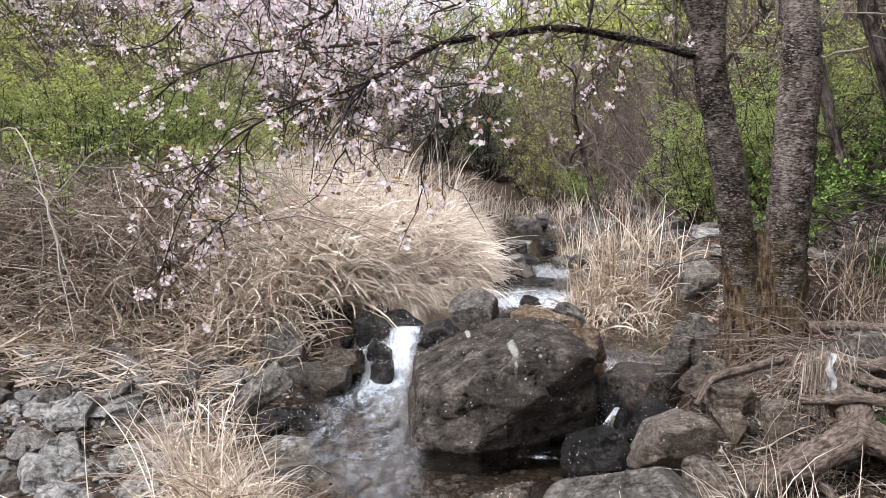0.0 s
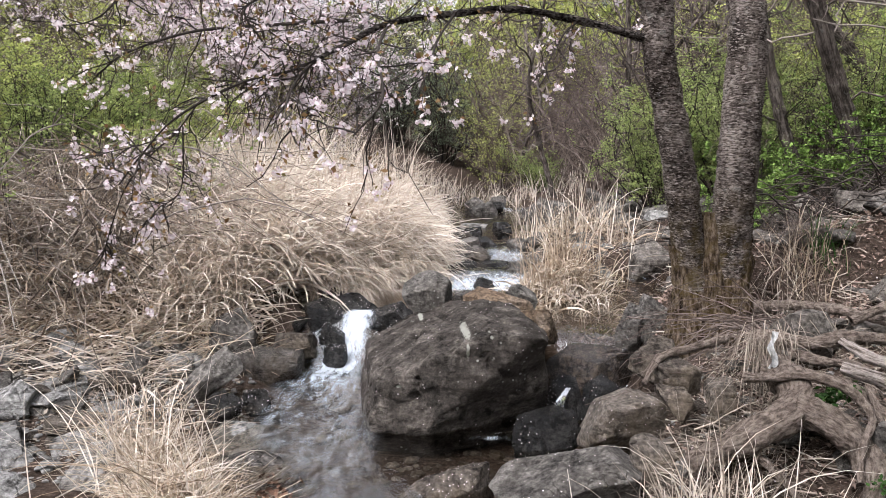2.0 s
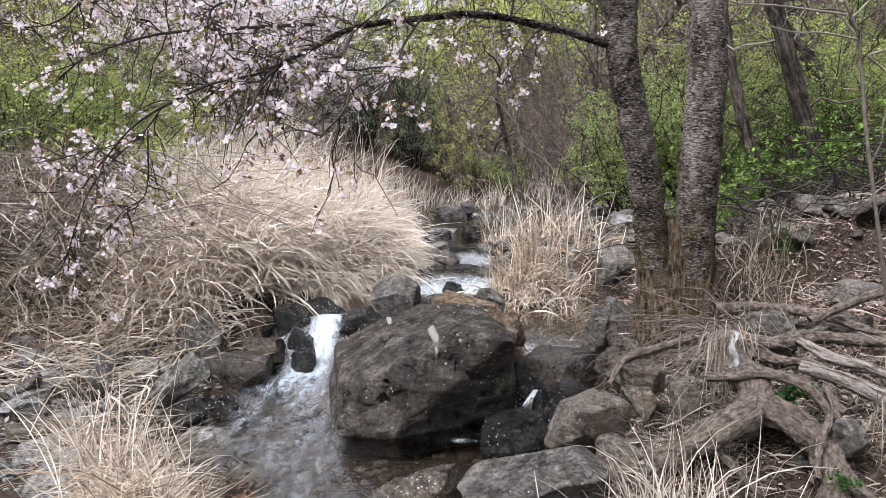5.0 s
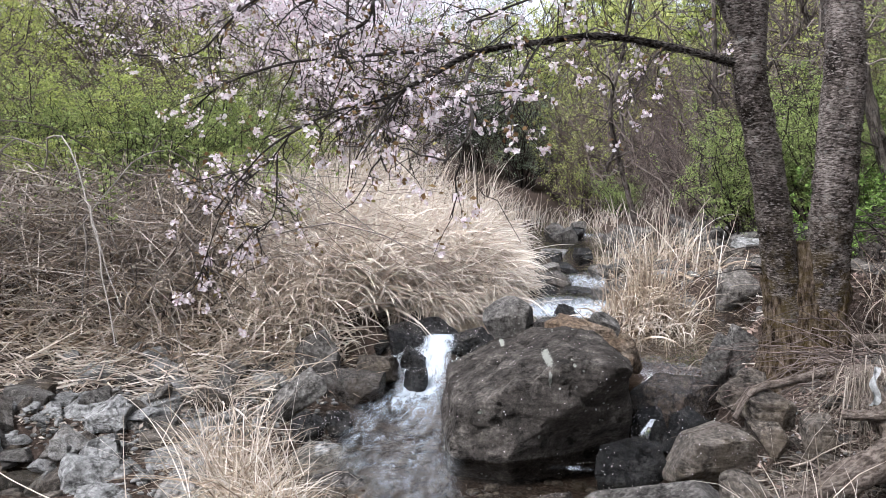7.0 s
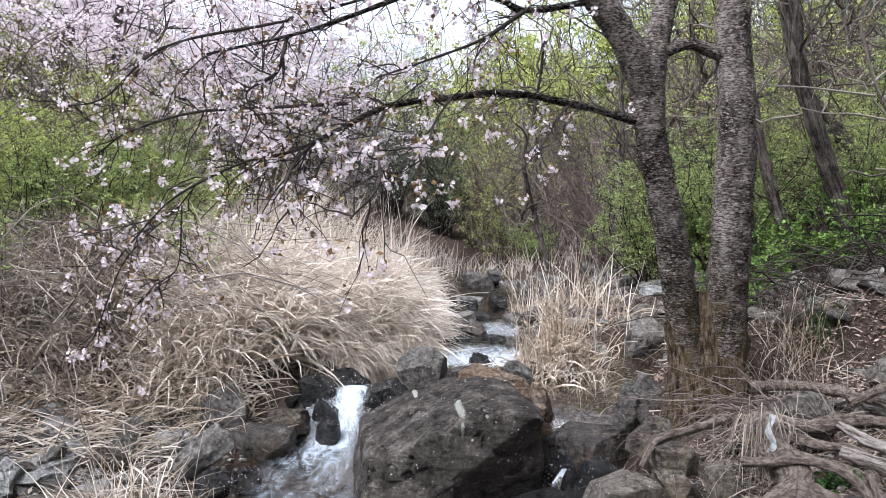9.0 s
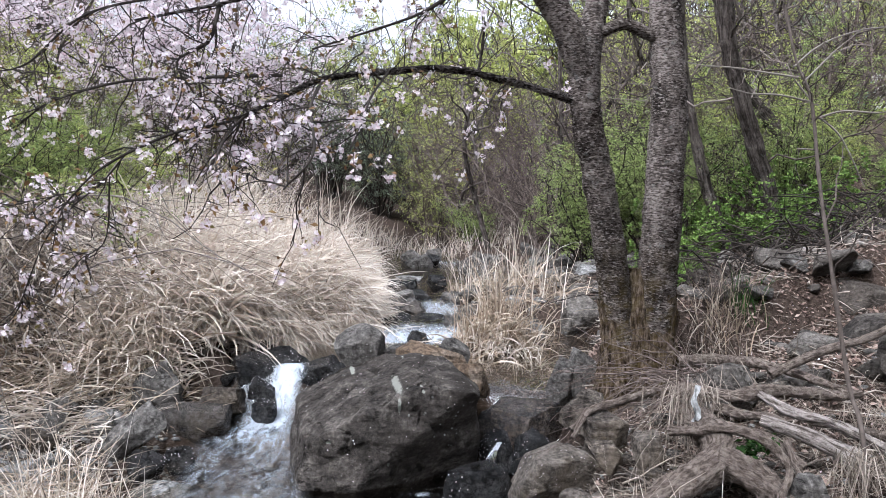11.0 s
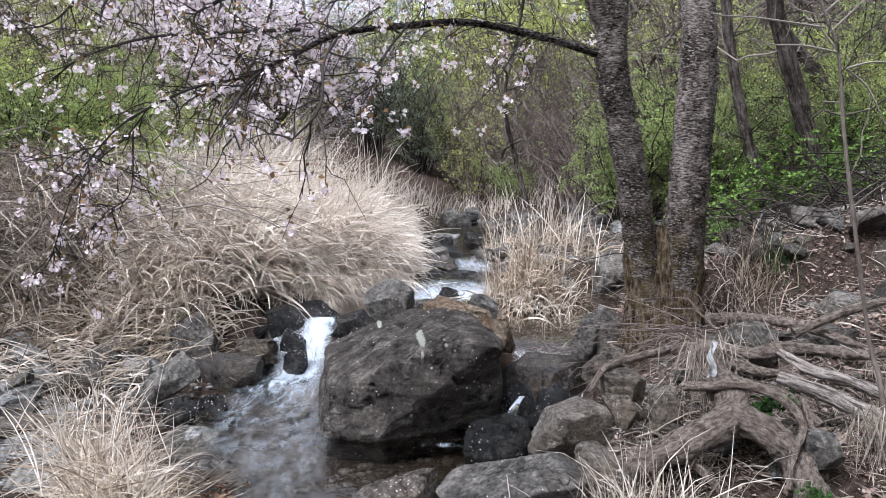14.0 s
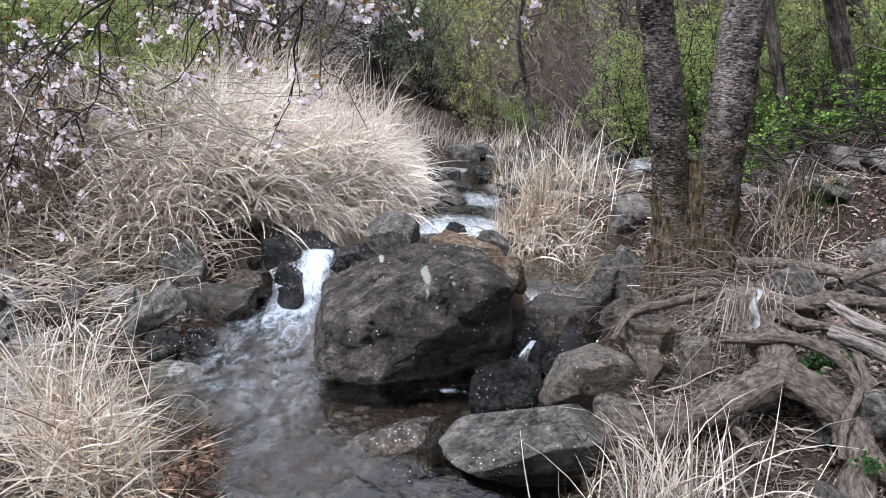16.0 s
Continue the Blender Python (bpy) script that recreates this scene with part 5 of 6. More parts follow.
grass("straw_stalks", "long thin dry stalks rising from the tussock", 60, 324, patch(-1.1, 3.3, 0.12, 0.2), (2.4, 0.9), (0.4, 0.25), (0.55, 0.12), (0.005, 0.001), (0.9, 0.5), STRAW_PALE, 7, lift=0.15)
grass("straw_tussock", "pale dry grass blades among leaf litter on the bank", 160, 316, patch(1.06, 2.58, 0.16, 0.1), (0.4, 2.0), (0.3, 0.25), (0.33, 0.1), (0.0068, 0.0015), (0.6, 0.7), STRAW)
grass("straw_tussock", "grey dry grass lying among leaf litter on the bank", 500, 317, patch(1.12, 2.6, 0.22, 0.14), (0.4, 2.0), (1.1, 0.4), (0.22, 0.1), (0.005, 0.0015), (0.6, 0.7), STRAW_GREY, lift=0.06)


grass("fallen_reeds", "pale reed leaves lying over the gravel", 1500, 334, box(-3.2, -1.25, 4.5, 5.6), (-0.8, 1.4), (1.35, 0.2), (0.34, 0.12), (0.011, 0.003), (0.25, 0.3), STRAW, 4, lift=0.05)

line = curve([(-2.27, 3.33, 0.3), (-2.0, 3.16, 0.27), (-1.6, 2.95, 0.25), (-1.22, 2.82, 0.27), (-1.0, 2.76, 0.3)], 30)
v, f = tubes(line[None], np.linspace(0.002, 0.004, 30)[None], 6)
thing("reed_stalk", "long bleached reed stalk fallen over the water", "reed", me=sheet_mesh("reed_stalk", v, f, STRAW_PALE))

grass("fallen_reeds", "pale reed blades spilling down the bank over the stones", 2600, 348, box(-1.7, -1.1, 5.4, 6.1), (-1.5, 0.9), (0.95, 0.4), (0.36, 0.12), (0.0125, 0.003), (1.4, 0.6), STRAW, lift=0.3)
grass("bank_grass", "thin dry grass on the lower banks", 2600, 338, lambda r, n: (np.where(r.random(n) < 0.5, -1, 1) * (1.3 + np.abs(r.normal(0, 2.2, n))), r.uniform(-9, 1.6, n)), (0, 3.0), (0.9, 0.4), (0.25, 0.1), (0.006, 0.002), (0.7, 0.6), STRAW_GREY, 4)

# ---- shrubs and woods ----
def canes(rng, n, region, height, reach, k=7, kink=0.07):
    """Arching canes that rise and fall over again."""
    x, y = region(rng, n)
    roots = np.stack([x, y, ground_height(x, y)], -1)
    a = rng.uniform(0, 2 * math.pi, n)
    h, r = height * rng.uniform(0.4, 1.15, n), reach * rng.uniform(0.3, 1.3, n)
    s = np.linspace(0, 1, k)
    out = np.stack([np.cos(a), np.sin(a), 0 * a], -1)
    rise = np.sin(s * rng.uniform(1.7, 3.4, (n, 1)))
    jig = rng.normal(0, kink, (n, k, 3))
    return roots[:, None] + out[:, None] * (r[:, None] * s[None] ** 1.3)[..., None] + np.array([0, 0, 1.0]) * (h[:, None] * rise)[..., None] + jig


def shrub(name, label, seed, height, wide, stems, twig, leaf, leaf_size, bark, leaf_mat, leaf_name="foliage", slim=0.45, wild=0.05):
    """A many-stemmed bush, built at the origin."""
    rng = rng_of(seed)
    top = thing(name, label, "shrub")
    k = 8
    s = np.linspace(0, 1, k)
    a = rng.uniform(0, 2 * math.pi, stems)
    out = np.stack([np.cos(a), np.sin(a), 0 * a], -1) * (wide * rng.random(stems) ** 0.7)[:, None]
    root = out * 0.25
    h = height * rng.uniform(0.5, 1.0, stems)
    line = root[:, None] + out[:, None] * (s**1.3)[None, :, None] + np.array([0, 0, 1.0]) * (h[:, None] * s[None])[..., None] + np.cumsum(rng.normal(0, wild * height, (stems, k, 3)) * np.array([1, 1, 0.6]), 1) * s[None, :, None] ** 0.7
    line[:, 0, 2] = -0.15
    base = line[:, 2:].reshape(-1, 3)
    i = rng.integers(0, len(base), twig)
    d = unit(rng.normal(size=(twig, 3)) + np.array([0, 0, 0.5]))
    L = height * 0.28 * rng.uniform(0.3, 1.1, twig)
    t = np.linspace(0, 1, 4)
    one = base[i][:, None] + (L[:, None] * t[None])[..., None] * d[:, None] + rng.normal(0, 0.02 * height, (twig, 4, 3)) * t[None, :, None]
    j = rng.integers(0, twig, twig * 2)
    d2 = unit(rng.normal(size=(twig * 2, 3)) + np.array([0, 0, 0.3]))
    two = one[j, rng.integers(1, 4, twig * 2)][:, None] + (height * 0.11 * rng.uniform(0.3, 1.2, (twig * 2, 1)) * np.linspace(0, 1, 3)[None])[..., None] * d2[:, None]
    r = 0.0075 * height
    v, f = tubes(line, tip_radii(line, r, r * 0.3), 5)
    part("branchwood", sheet_mesh("branchwood", v, f, bark), top, kind="stuff")
    v, f = joined([tubes(one, tip_radii(one, r * 0.35, r * 0.15), 3), tubes(two, tip_radii(two, r * 0.18, r * 0.08), 3)])
    part("twig_mass", sheet_mesh("twig_mass", v, f, bark), top, kind="stuff")
    if leaf:
        ends = np.concatenate([one[:, 1:].reshape(-1, 3), two[:, 1:].reshape(-1, 3), two[:, -1]])
        heads = ends[rng.choice(len(ends), max(1, leaf // 9))]
        p = np.repeat(heads, 9, 0) + rng.normal(0, 0.018 * height, (len(heads) * 9, 3)) * np.array([1, 1, 0.6])
        v, f = leaves(p, leaf_size, seed + 5, slim=slim)
        part(leaf_name, sheet_mesh(leaf_name, v, f, leaf_mat), top, kind="stuff")
    return top


def plant(ob, first, x, y, turn, size, tall=1.0, drop=0.0):
    """Sets a shrub or tree on the ground; a copy unless it is the first."""
    z = float(ground_height(x, y)) - drop
    m = pose(x, y, z, 0, 0, turn)
    made = ob if first else copy_thing(ob, m)
    made.matrix_basis = m @ Matrix.Diagonal((size, size, size * tall, 1))
    return made


bramble_wood = canes(rng_of(400), 2400, lambda r, n: (r.uniform(-6.5, -1.9, n), r.uniform(5.3, 7.2, n)), 0.5, 1.7)
bramble_wood = np.concatenate([bramble_wood, canes(rng_of(403), 420, lambda r, n: (r.uniform(-2.3, -1.75, n), r.uniform(5.6, 7.0, n)), 0.38, 0.9)])
v, f = tubes(bramble_wood, tip_radii(bramble_wood, 0.006, 0.002), 3)
thing("bramble_thicket", "dense brown tangle of bare bramble canes", "thicket", kind="stuff", me=sheet_mesh("bramble_thicket", v, f, CANE))

grass("thicket_straw", "dead grass stalks standing in the bramble thicket", 7000, 328, box(-6.5, -1.7, 5.35, 7.0), (-0.6, 2.0), (0.9, 0.5), (0.36, 0.14), (0.011, 0.003), (1.3, 0.8), STRAW_RUST, lift=0.42)

grass("green_grass", "long green grass blades at the foot of the shrubs", 1800, 332, box(-7.0, -2.4, 6.9, 8.6), (0.5, 2.5), (0.35, 0.3), (0.75, 0.2), (0.012, 0.004), (1.2, 0.6), GREEN_BLADE)

vines = canes(rng_of(404), 90, lambda r, n: (r.uniform(-6.0, -2.0, n), r.uniform(5.4, 6.8, n)), 0.75, 1.9, 14, 0.012)
v, f = tubes(vines, tip_radii(vines, 0.0085, 0.0035), 5)
thing("arching_canes", "pale grey bare canes arching over the brambles", "thicket", kind="stuff", me=sheet_mesh("arching_canes", v, f, TWIG_PALE))


def green_sprig(x, y, tall, seed):
    """A young shoot that stands up out of the brambles, in fresh leaf."""
    rng = rng_of(seed)
    base = np.array([x, y, float(ground_height(x, y))])
    ob = thing("green_sprig", "young green shoot rising through the brambles", "plant", tuple(base), "green shoots in the brambles")
    s = np.linspace(0, 1, 7)
    lines = np.array([0, 0, tall]) * s[None, :, None] + rng.normal(0, 0.16, (3, 1, 3)) * np.array([1, 1, 0.4]) * (s**1.5)[None, :, None]
    v, f = tubes(lines, tip_radii(lines, 0.004, 0.0015), 4)
    part("stem", sheet_mesh("stem", v, f, TWIG), ob)
    p = lines[rng.integers(0, 3, 90), rng.integers(4, 7, 90)] + rng.normal(0, 0.035, (90, 3))
    v, f = leaves(p, 0.036, seed + 1, 0.6, 0.3)
    part("foliage", sheet_mesh("foliage", v, f, LEAF_BRIGHT), ob, kind="stuff")


rng = rng_of(406)
for i in range(22):
    green_sprig(rng.uniform(-4.4, -1.2), rng.uniform(5.5, 6.7), rng.uniform(0.65, 1.1), 410 + i)

KINDS = [
    shrub("green_shrub", "shrub in fresh yellow green spring leaf", 501, 2.0, 1.2, 28, 420, 26000, 0.026, TWIG_GREY, LEAF),
    shrub("bright_shrub", "dense bright green leafy shrub", 502, 2.0, 1.1, 32, 460, 30000, 0.025, TWIG, LEAF_BRIGHT),
    shrub("bare_shrub", "bare grey brown leafless thicket bush", 503, 2.2, 1.4, 34, 420, 0, 0.05, TWIG_RED, LEAF, wild=0.1),
    shrub("olive_shrub", "thin shrub with sparse olive spring leaves", 504, 2.4, 1.4, 26, 320, 9000, 0.028, TWIG_RED, LEAF_OLIVE),
    shrub("dark_pine", "dark green young pine", 505, 4.0, 1.5, 30, 700, 30000, 0.07, TWIG, NEEDLE, "needle_foliage", slim=0.09),
    shrub("blossom_tree", "farther cherry tree thick with pale blossom", 506, 4.0, 2.1, 20, 520, 30000, 0.05, TWIG_GREY, PETAL, "blossom"),
    shrub("green_tree", "small tree in thin green spring leaf", 507, 2.0, 1.0, 12, 150, 6300, 0.05, TWIG, LEAF),
    shrub("bare_tree", "small bare grey brown tree on the hillside", 508, 2.2, 1.1, 14, 150, 0, 0.05, TWIG_RED, LEAF, wild=0.09),
    shrub("olive_tree", "small tree with sparse olive spring leaves", 509, 2.4, 1.1, 14, 150, 5400, 0.05, TWIG, LEAF_OLIVE),
    shrub("hill_pine", "pine tree on the hillside", 510, 4.0, 1.2, 14, 200, 12000, 0.14, TWIG, NEEDLE, "needle_foliage", slim=0.06),
    shrub("broadleaf_shrub", "low shrub with layers of broad green leaves", 512, 1.4, 1.2, 20, 260, 3200, 0.062, TWIG, LEAF_DEEP),
    shrub("hill_cherry", "cherry tree in blossom on the hillside", 511, 4.0, 1.9, 12, 120, 2600, 0.09, TWIG, PETAL, "blossom"),
]
used = set()


def grow(kind, x, y, size, tall=1.0):
    ob = KINDS[kind]
    rng = rng_of(int(abs(x * 131 + y * 17) * 100))
    plant(ob, kind not in used, x, y, rng.uniform(0, 360), size, tall)
    used.add(kind)


# left bank: green shrubs behind the brambles, blossom tree, bare wood behind
for x, y, k, s in ((-3.0, 8.0, 1, 0.6), (-3.8, 7.8, 0, 0.75), (-4.8, 8.2, 0, 0.75), (-4.3, 7.4, 2, 0.6), (-5.9, 8.0, 3, 0.8), (-2.6, 9.3, 0, 0.6), (-3.8, 9.8, 3, 0.9), (-5.4, 10.2, 2, 1.1), (-4.4, 9.2, 1, 0.6), (-6.6, 9.0, 1, 0.7), (-7.2, 10, 0, 1.2), (-2.8, 11.5, 3, 1.0), (-4.6, 12.0, 3, 1.3), (-6.8, 12.5, 0, 1.6), (-9.0, 12, 0, 1.5), (-1.6, 12.5, 3, 1.0)):
    grow(k, x, y, s)
for x, y, s in ((-3.2, 11.6, 0.95), (-8.6, 15.0, 1.3), (-1.8, 13.5, 0.75), (-5.4, 14.5, 1.45), (-4.3, 13.0, 1.2)):
    grow(5, x, y, s)
for x, y, k, s in ((-3.1, 7.5, 1, 0.6), (-4.1, 7.1, 1, 0.55), (-2.5, 7.7, 1, 0.5), (-3.8, 6.6, 0, 0.45), (-4.6, 6.4, 1, 0.45), (-5.4, 6.8, 0, 0.55), (-3.3, 7.2, 1, 0.5), (-2.2, 7.0, 0, 0.36), (-6.3, 6.6, 0, 0.6)):
    grow(k, x, y, s)
# middle: pines, bare thicket and yellow green bushes round the bend of the stream
for x, y, k, s in ((-0.2, 20, 4, 0.8), (1.0, 19.5, 4, 0.7), (-2.6, 23, 4, 0.9), (2.2, 17.5, 3, 1.0), (3.2, 17, 2, 1.0), (2.6, 14.9, 1, 0.4), (3.6, 14.2, 2, 0.7), (4.2, 15.5, 2, 1.1), (3.4, 18.5, 2, 1.4), (5.2, 16.5, 2, 1.4), (6.4, 14.5, 2, 1.3), (4.6, 13.2, 3, 0.8), (5.6, 12.2, 2, 1.0), (2.4, 20, 3, 1.5), (4.5, 20.5, 3, 1.7), (7, 18, 3, 1.6)):
    grow(k, x, y, s)
# right bank: bright shrubs behind the cherry, thickets up the slope
for x, y, k, s in ((3.3, 9.6, 1, 0.8), (3.9, 9.0, 1, 0.75), (4.6, 10, 1, 0.9), (5.6, 9.6, 0, 0.9), (6.6, 10.5, 1, 0.9), (5.4, 11.6, 3, 1.1), (7.0, 7.2, 1, 0.5), (6.2, 6.6, 1, 0.4), (8, 12, 2, 1.3), (6.5, 13, 2, 1.2), (9, 14.5, 2, 1.5)):
    grow(k, x, y, s)
# woods on the hillsides
rng = rng_of(610)
for i in range(240):
    a, d = rng.uniform(-1.0, 1.0), rng.uniform(22, 52)
    x, y = d * math.sin(a), d * math.cos(a)
    if 11.5 < x < 18.5 and y < 23:
        continue
    kind = int(rng.choice([6, 7, 7, 8, 8, 8, 11 if x < -6 else 9]))
    rise = np.interp(a, [-1, -0.45, -0.2, 0.12, 0.35, 1], [0.26, 0.24, 0.19, 0.23, 0.31, 0.36]) * rng.uniform(0.6, 1.1)
    tall = max(2.0, 1.6 + d * rise - float(ground_height(x, y)))
    grow(kind, x, y, tall / (2.0, 2.2, 2.4, 4.0, 1.4, 4.0)[kind - 6] * 0.8, 1.3)
for x, y, k, s in ((5.0, 6.4, 1, 0.22), (5.8, 7.4, 1, 0.28), (7.6, 9.4, 1, 0.22), (6.8, 6.2, 0, 0.5), (8.6, 6.6, 0, 0.8), (5.2, 8.4, 1, 0.6), (6.2, 9.2, 0, 0.45), (8.8, 9.6, 1, 0.45), (10.6, 10.5, 0, 1.1), (10.5, 16, 3, 1.3), (5.6, 6.0, 1, 0.35), (6.2, 6.9, 1, 0.4), (6.9, 7.4, 1, 0.4), (7.8, 7.8, 1, 0.45), (5.2, 5.4, 2, 0.25), (8.4, 9.0, 0, 0.5)):
    grow(k, x, y, s)
for x, y, s in ((5.5, 6.1, 0.45), (6.2, 6.5, 0.5), (7.0, 7.0, 0.55)):
    ob = KINDS[1]
    plant(ob, False, x, y, x * 60, s, 0.55)
for x, y, s in ((5.1, 6.1, 0.5), (5.8, 6.4, 0.6), (6.5, 6.9, 0.7), (6.9, 6.2, 0.6), (5.0, 6.9, 0.45), (7.4, 7.4, 0.7), (5.9, 5.6, 0.45), (4.4, 8.0, 0.5), (4.1, 8.9, 0.6)):
    grow(10, x, y, s, 0.8)
brush = canes(rng_of(420), 380, lambda r, n: (r.uniform(3.0, 6.4, n), r.uniform(5.2, 7.6, n)), 0.34, 0.9, 9, 0.025)
v, f = tubes(brush, tip_radii(brush, 0.009, 0.003), 4)
thing("dead_brush", "tangle of dead brushwood on the slope", "brushwood", kind="stuff", me=sheet_mesh("dead_brush", v, f, TWIG))
for x, y, s in ((4.2, 9.2, 0.6), (5.2, 9.0, 0.7), (5.0, 10.0, 0.9), (5.0, 9.4, 0.8), (3.4, 10.6, 0.7), (3.6, 12.5, 0.9), (4.5, 14.0, 1.1), (5.4, 12.8, 1.1), (6.2, 11.3, 1.0), (7.2, 11.0, 1.1), (2.9, 15.5, 1.0), (4.9, 10.8, 0.8), (7.9, 8.4, 0.9), (3.3, 13.6, 0.8), (5.8, 10.2, 0.8), (-2.2, 10.5, 0.7), (-4.9, 9.6, 0.9), (-6.3, 10.4, 1.1)):
    grow(7, x, y, s)
# unseen woods added to close the valley behind the viewpoint and cut low sky light
rng = rng_of(611)
for i in range(110):
    a, d = math.pi + rng.uniform(-2.0, 2.0), rng.uniform(11, 34)
    x, y = d * math.sin(a), d * math.cos(a)
    if abs(x) < 3.5:
        continue
    kind = int(rng.choice([6, 7, 8, 9]))
    grow(kind, x, y, rng.uniform(4.5, 7.5) / (2.0, 2.2, 2.4, 4.0)[kind - 6], 1.2)
# bushes on the banks behind the viewpoint
for x, y, k, s in ((-4.5, 1.5, 0, 0.7), (-6.0, -2.0, 3, 0.9), (-4.8, -6.0, 0, 0.8), (5.5, -1.0, 3, 0.8), (6.5, -5.0, 0, 0.9), (4.8, -8.5, 1, 0.7), (-7.5, 3.0, 0, 0.8), (8.0, 2.0, 3, 0.9)):
    grow(k, x, y, s)
# shrub beside the tree's foot
grow(2, 2.5, 4.75, 0.13)
for x, y, s in ((3.8, 7.7, 0.5), (4.4, 7.3, 0.45), (3.3, 7.2, 0.35), (5.0, 8.0, 0.55)):
    grow(10, x, y, s, 1.1)
grass("foot_grass", "upright dark green stems beside the tree's foot", 80, 340, patch(2.66, 4.68, 0.06, 0.06), (0.4, 2.0), (0.2, 0.15), (0.2, 0.06), (0.007, 0.002), (0.5, 0.5), FERN)
grass("foot_straw", "brown dead stems beside the tree's foot", 150, 350, patch(2.48, 4.62, 0.1, 0.1), (0.4, 2.0), (0.3, 0.25), (0.24, 0.09), (0.006, 0.002), (0.9, 0.7), STRAW_RUST)

def slender_tree(pts, r0, r1, seed, limbs=14, reach=1.3, thick=0.012):
    tree = thing("slender_tree", "slender grey-barked tree leaning on the wooded slope", "tree", pts[0])
    stem("trunk", pts, r0, r1, BARK_FAR, tree, 70, 14, 0.12, 640 + seed).location = -tree.location
    one = twigs_from(curve(pts, 50)[12:], limbs, reach, 650 + seed, hang=-0.15, k=9)
    two = twigs_from(one.reshape(-1, 3), limbs * 4, reach * 0.5, 660 + seed, hang=-0.05)
    v, f = joined([tubes(one, tip_radii(one, thick, thick * 0.35), 5), tubes(two, tip_radii(two, thick * 0.55, thick * 0.2), 3)])
    part("twig_mass", sheet_mesh("twig_mass", v, f, TWIG_GREY), tree, kind="stuff").location = -tree.location


# slender trees on the slope
for i, (pts, r0, r1) in enumerate((
    ([(4.6, 7.5, 1.1), (4.57, 7.5, 1.46), (4.28, 7.4, 2.13), (3.98, 7.3, 2.8), (3.76, 7.2, 3.37), (3.56, 7.0, 4.6)], 0.1, 0.07),
    ([(4.3, 8.2, 1.2), (4.26, 8.2, 1.49), (4.07, 8.2, 2.03), (3.89, 8.2, 2.66), (3.74, 8.2, 3.46), (3.66, 8.2, 4.6)], 0.07, 0.05),
    ([(6.0, 9.0, 1.7), (5.88, 9.0, 2.07), (5.52, 9.0, 2.56), (5.09, 9.0, 3.02), (4.71, 9.0, 3.55), (4.42, 9.0, 4.9)], 0.1, 0.06),
    ([(-5.6, 12.0, 0.9), (-5.5, 12.0, 2.0), (-5.2, 12.0, 3.2), (-5.0, 12.0, 4.6)], 0.13, 0.08),
    ([(-4.3, 12.5, 0.9), (-4.35, 12.5, 2.2), (-4.6, 12.4, 3.4), (-4.4, 12.4, 5.0)], 0.1, 0.06),
    ([(6.3, 8.0, 2.0), (6.44, 8.0, 2.46), (6.71, 8.0, 2.87), (7.05, 8.0, 3.42), (7.37, 8.0, 4.6)], 0.1, 0.08),
)):
    slender_tree(pts, r0, r1, i)
# thin crooked trees among the thickets
rng = rng_of(670)
for i in range(20):
    x, y = rng.uniform(2.4, 9.5), rng.uniform(10.5, 17)
    tall, z = rng.uniform(2.5, 5.0), float(ground_height(x, y)) - 0.1
    sway = rng.normal(0, 0.35, (4, 2)).cumsum(0)
    slender_tree([(x, y, z)] + [(x + sway[q, 0], y + sway[q, 1], z + tall * (q + 1) / 4) for q in range(4)], rng.uniform(0.035, 0.065), 0.02, 20 + i, 16, 1.2, 0.02)

grass("bank_debris", "broken straw and reed bits strewn over the bank", 11000, 318, lambda r, n: (1.02 + np.abs(r.normal(0.9, 0.75, n)), r.normal(2.95, 0.7, n)), (0, 3.0), (1.35, 0.25), (0.1, 0.05), (0.0045, 0.0015), (0.3, 0.4), STRAW_GREY, 4, lift=0.05)
grass("slope_debris", "broken twigs and straw strewn up the slope", 2200, 320, lambda r, n: (r.uniform(2.2, 6.5, n), r.uniform(4.0, 8.0, n)), (0, 3.0), (1.35, 0.3), (0.22, 0.1), (0.006, 0.002), (0.3, 0.4), CANE, 4, lift=0.08)
# fallen leaves on the slope
rng = rng_of(700)
x, y = np.concatenate([rng.uniform(1.25, 5.0, 26000), rng.uniform(3, 8.5, 9000)]), np.concatenate([rng.uniform(1.6, 6.5, 26000) + rng.normal(0, 0.5, 26000), rng.uniform(4.5, 9, 9000)])
p = np.stack([x, y, ground_height(x, y) + 0.008], -1)
v, f = leaves(p, np.where(rng.random(len(p)) < 0.5, 0.034, 0.02), 701, 0.5, 0.2)
x, y = np.concatenate([rng.uniform(1.9, 7.0, 9000), rng.uniform(1.6, 4.2, 12000)]), np.concatenate([rng.uniform(3.6, 9.0, 9000), rng.uniform(2.4, 6.0, 12000)])
v, f = joined([(v, f), leaves(np.stack([x, y, ground_height(x, y) + 0.012], -1), 0.034, 704, 0.6, 0.24)])
thing("fallen_leaves", "brown fallen leaves and twigs on the slope", "leaves", kind="stuff", me=sheet_mesh("fallen_leaves", v, f, LITTER))

rng = rng_of(702)
x, y = rng.uniform(-3.8, -1.0, 7000), rng.uniform(3.7, 6.3, 7000)
keep = water_left(y) - x > 0.1
p = np.stack([x, y, ground_height(x, y) + 0.01], -1)[keep]
v, f = leaves(p, 0.045, 703, 0.25, 0.2)
thing("straw_litter", "bits of dead reed leaf on the stony bank", "leaves", kind="stuff", me=sheet_mesh("straw_litter", v, f, STRAW_GREY))

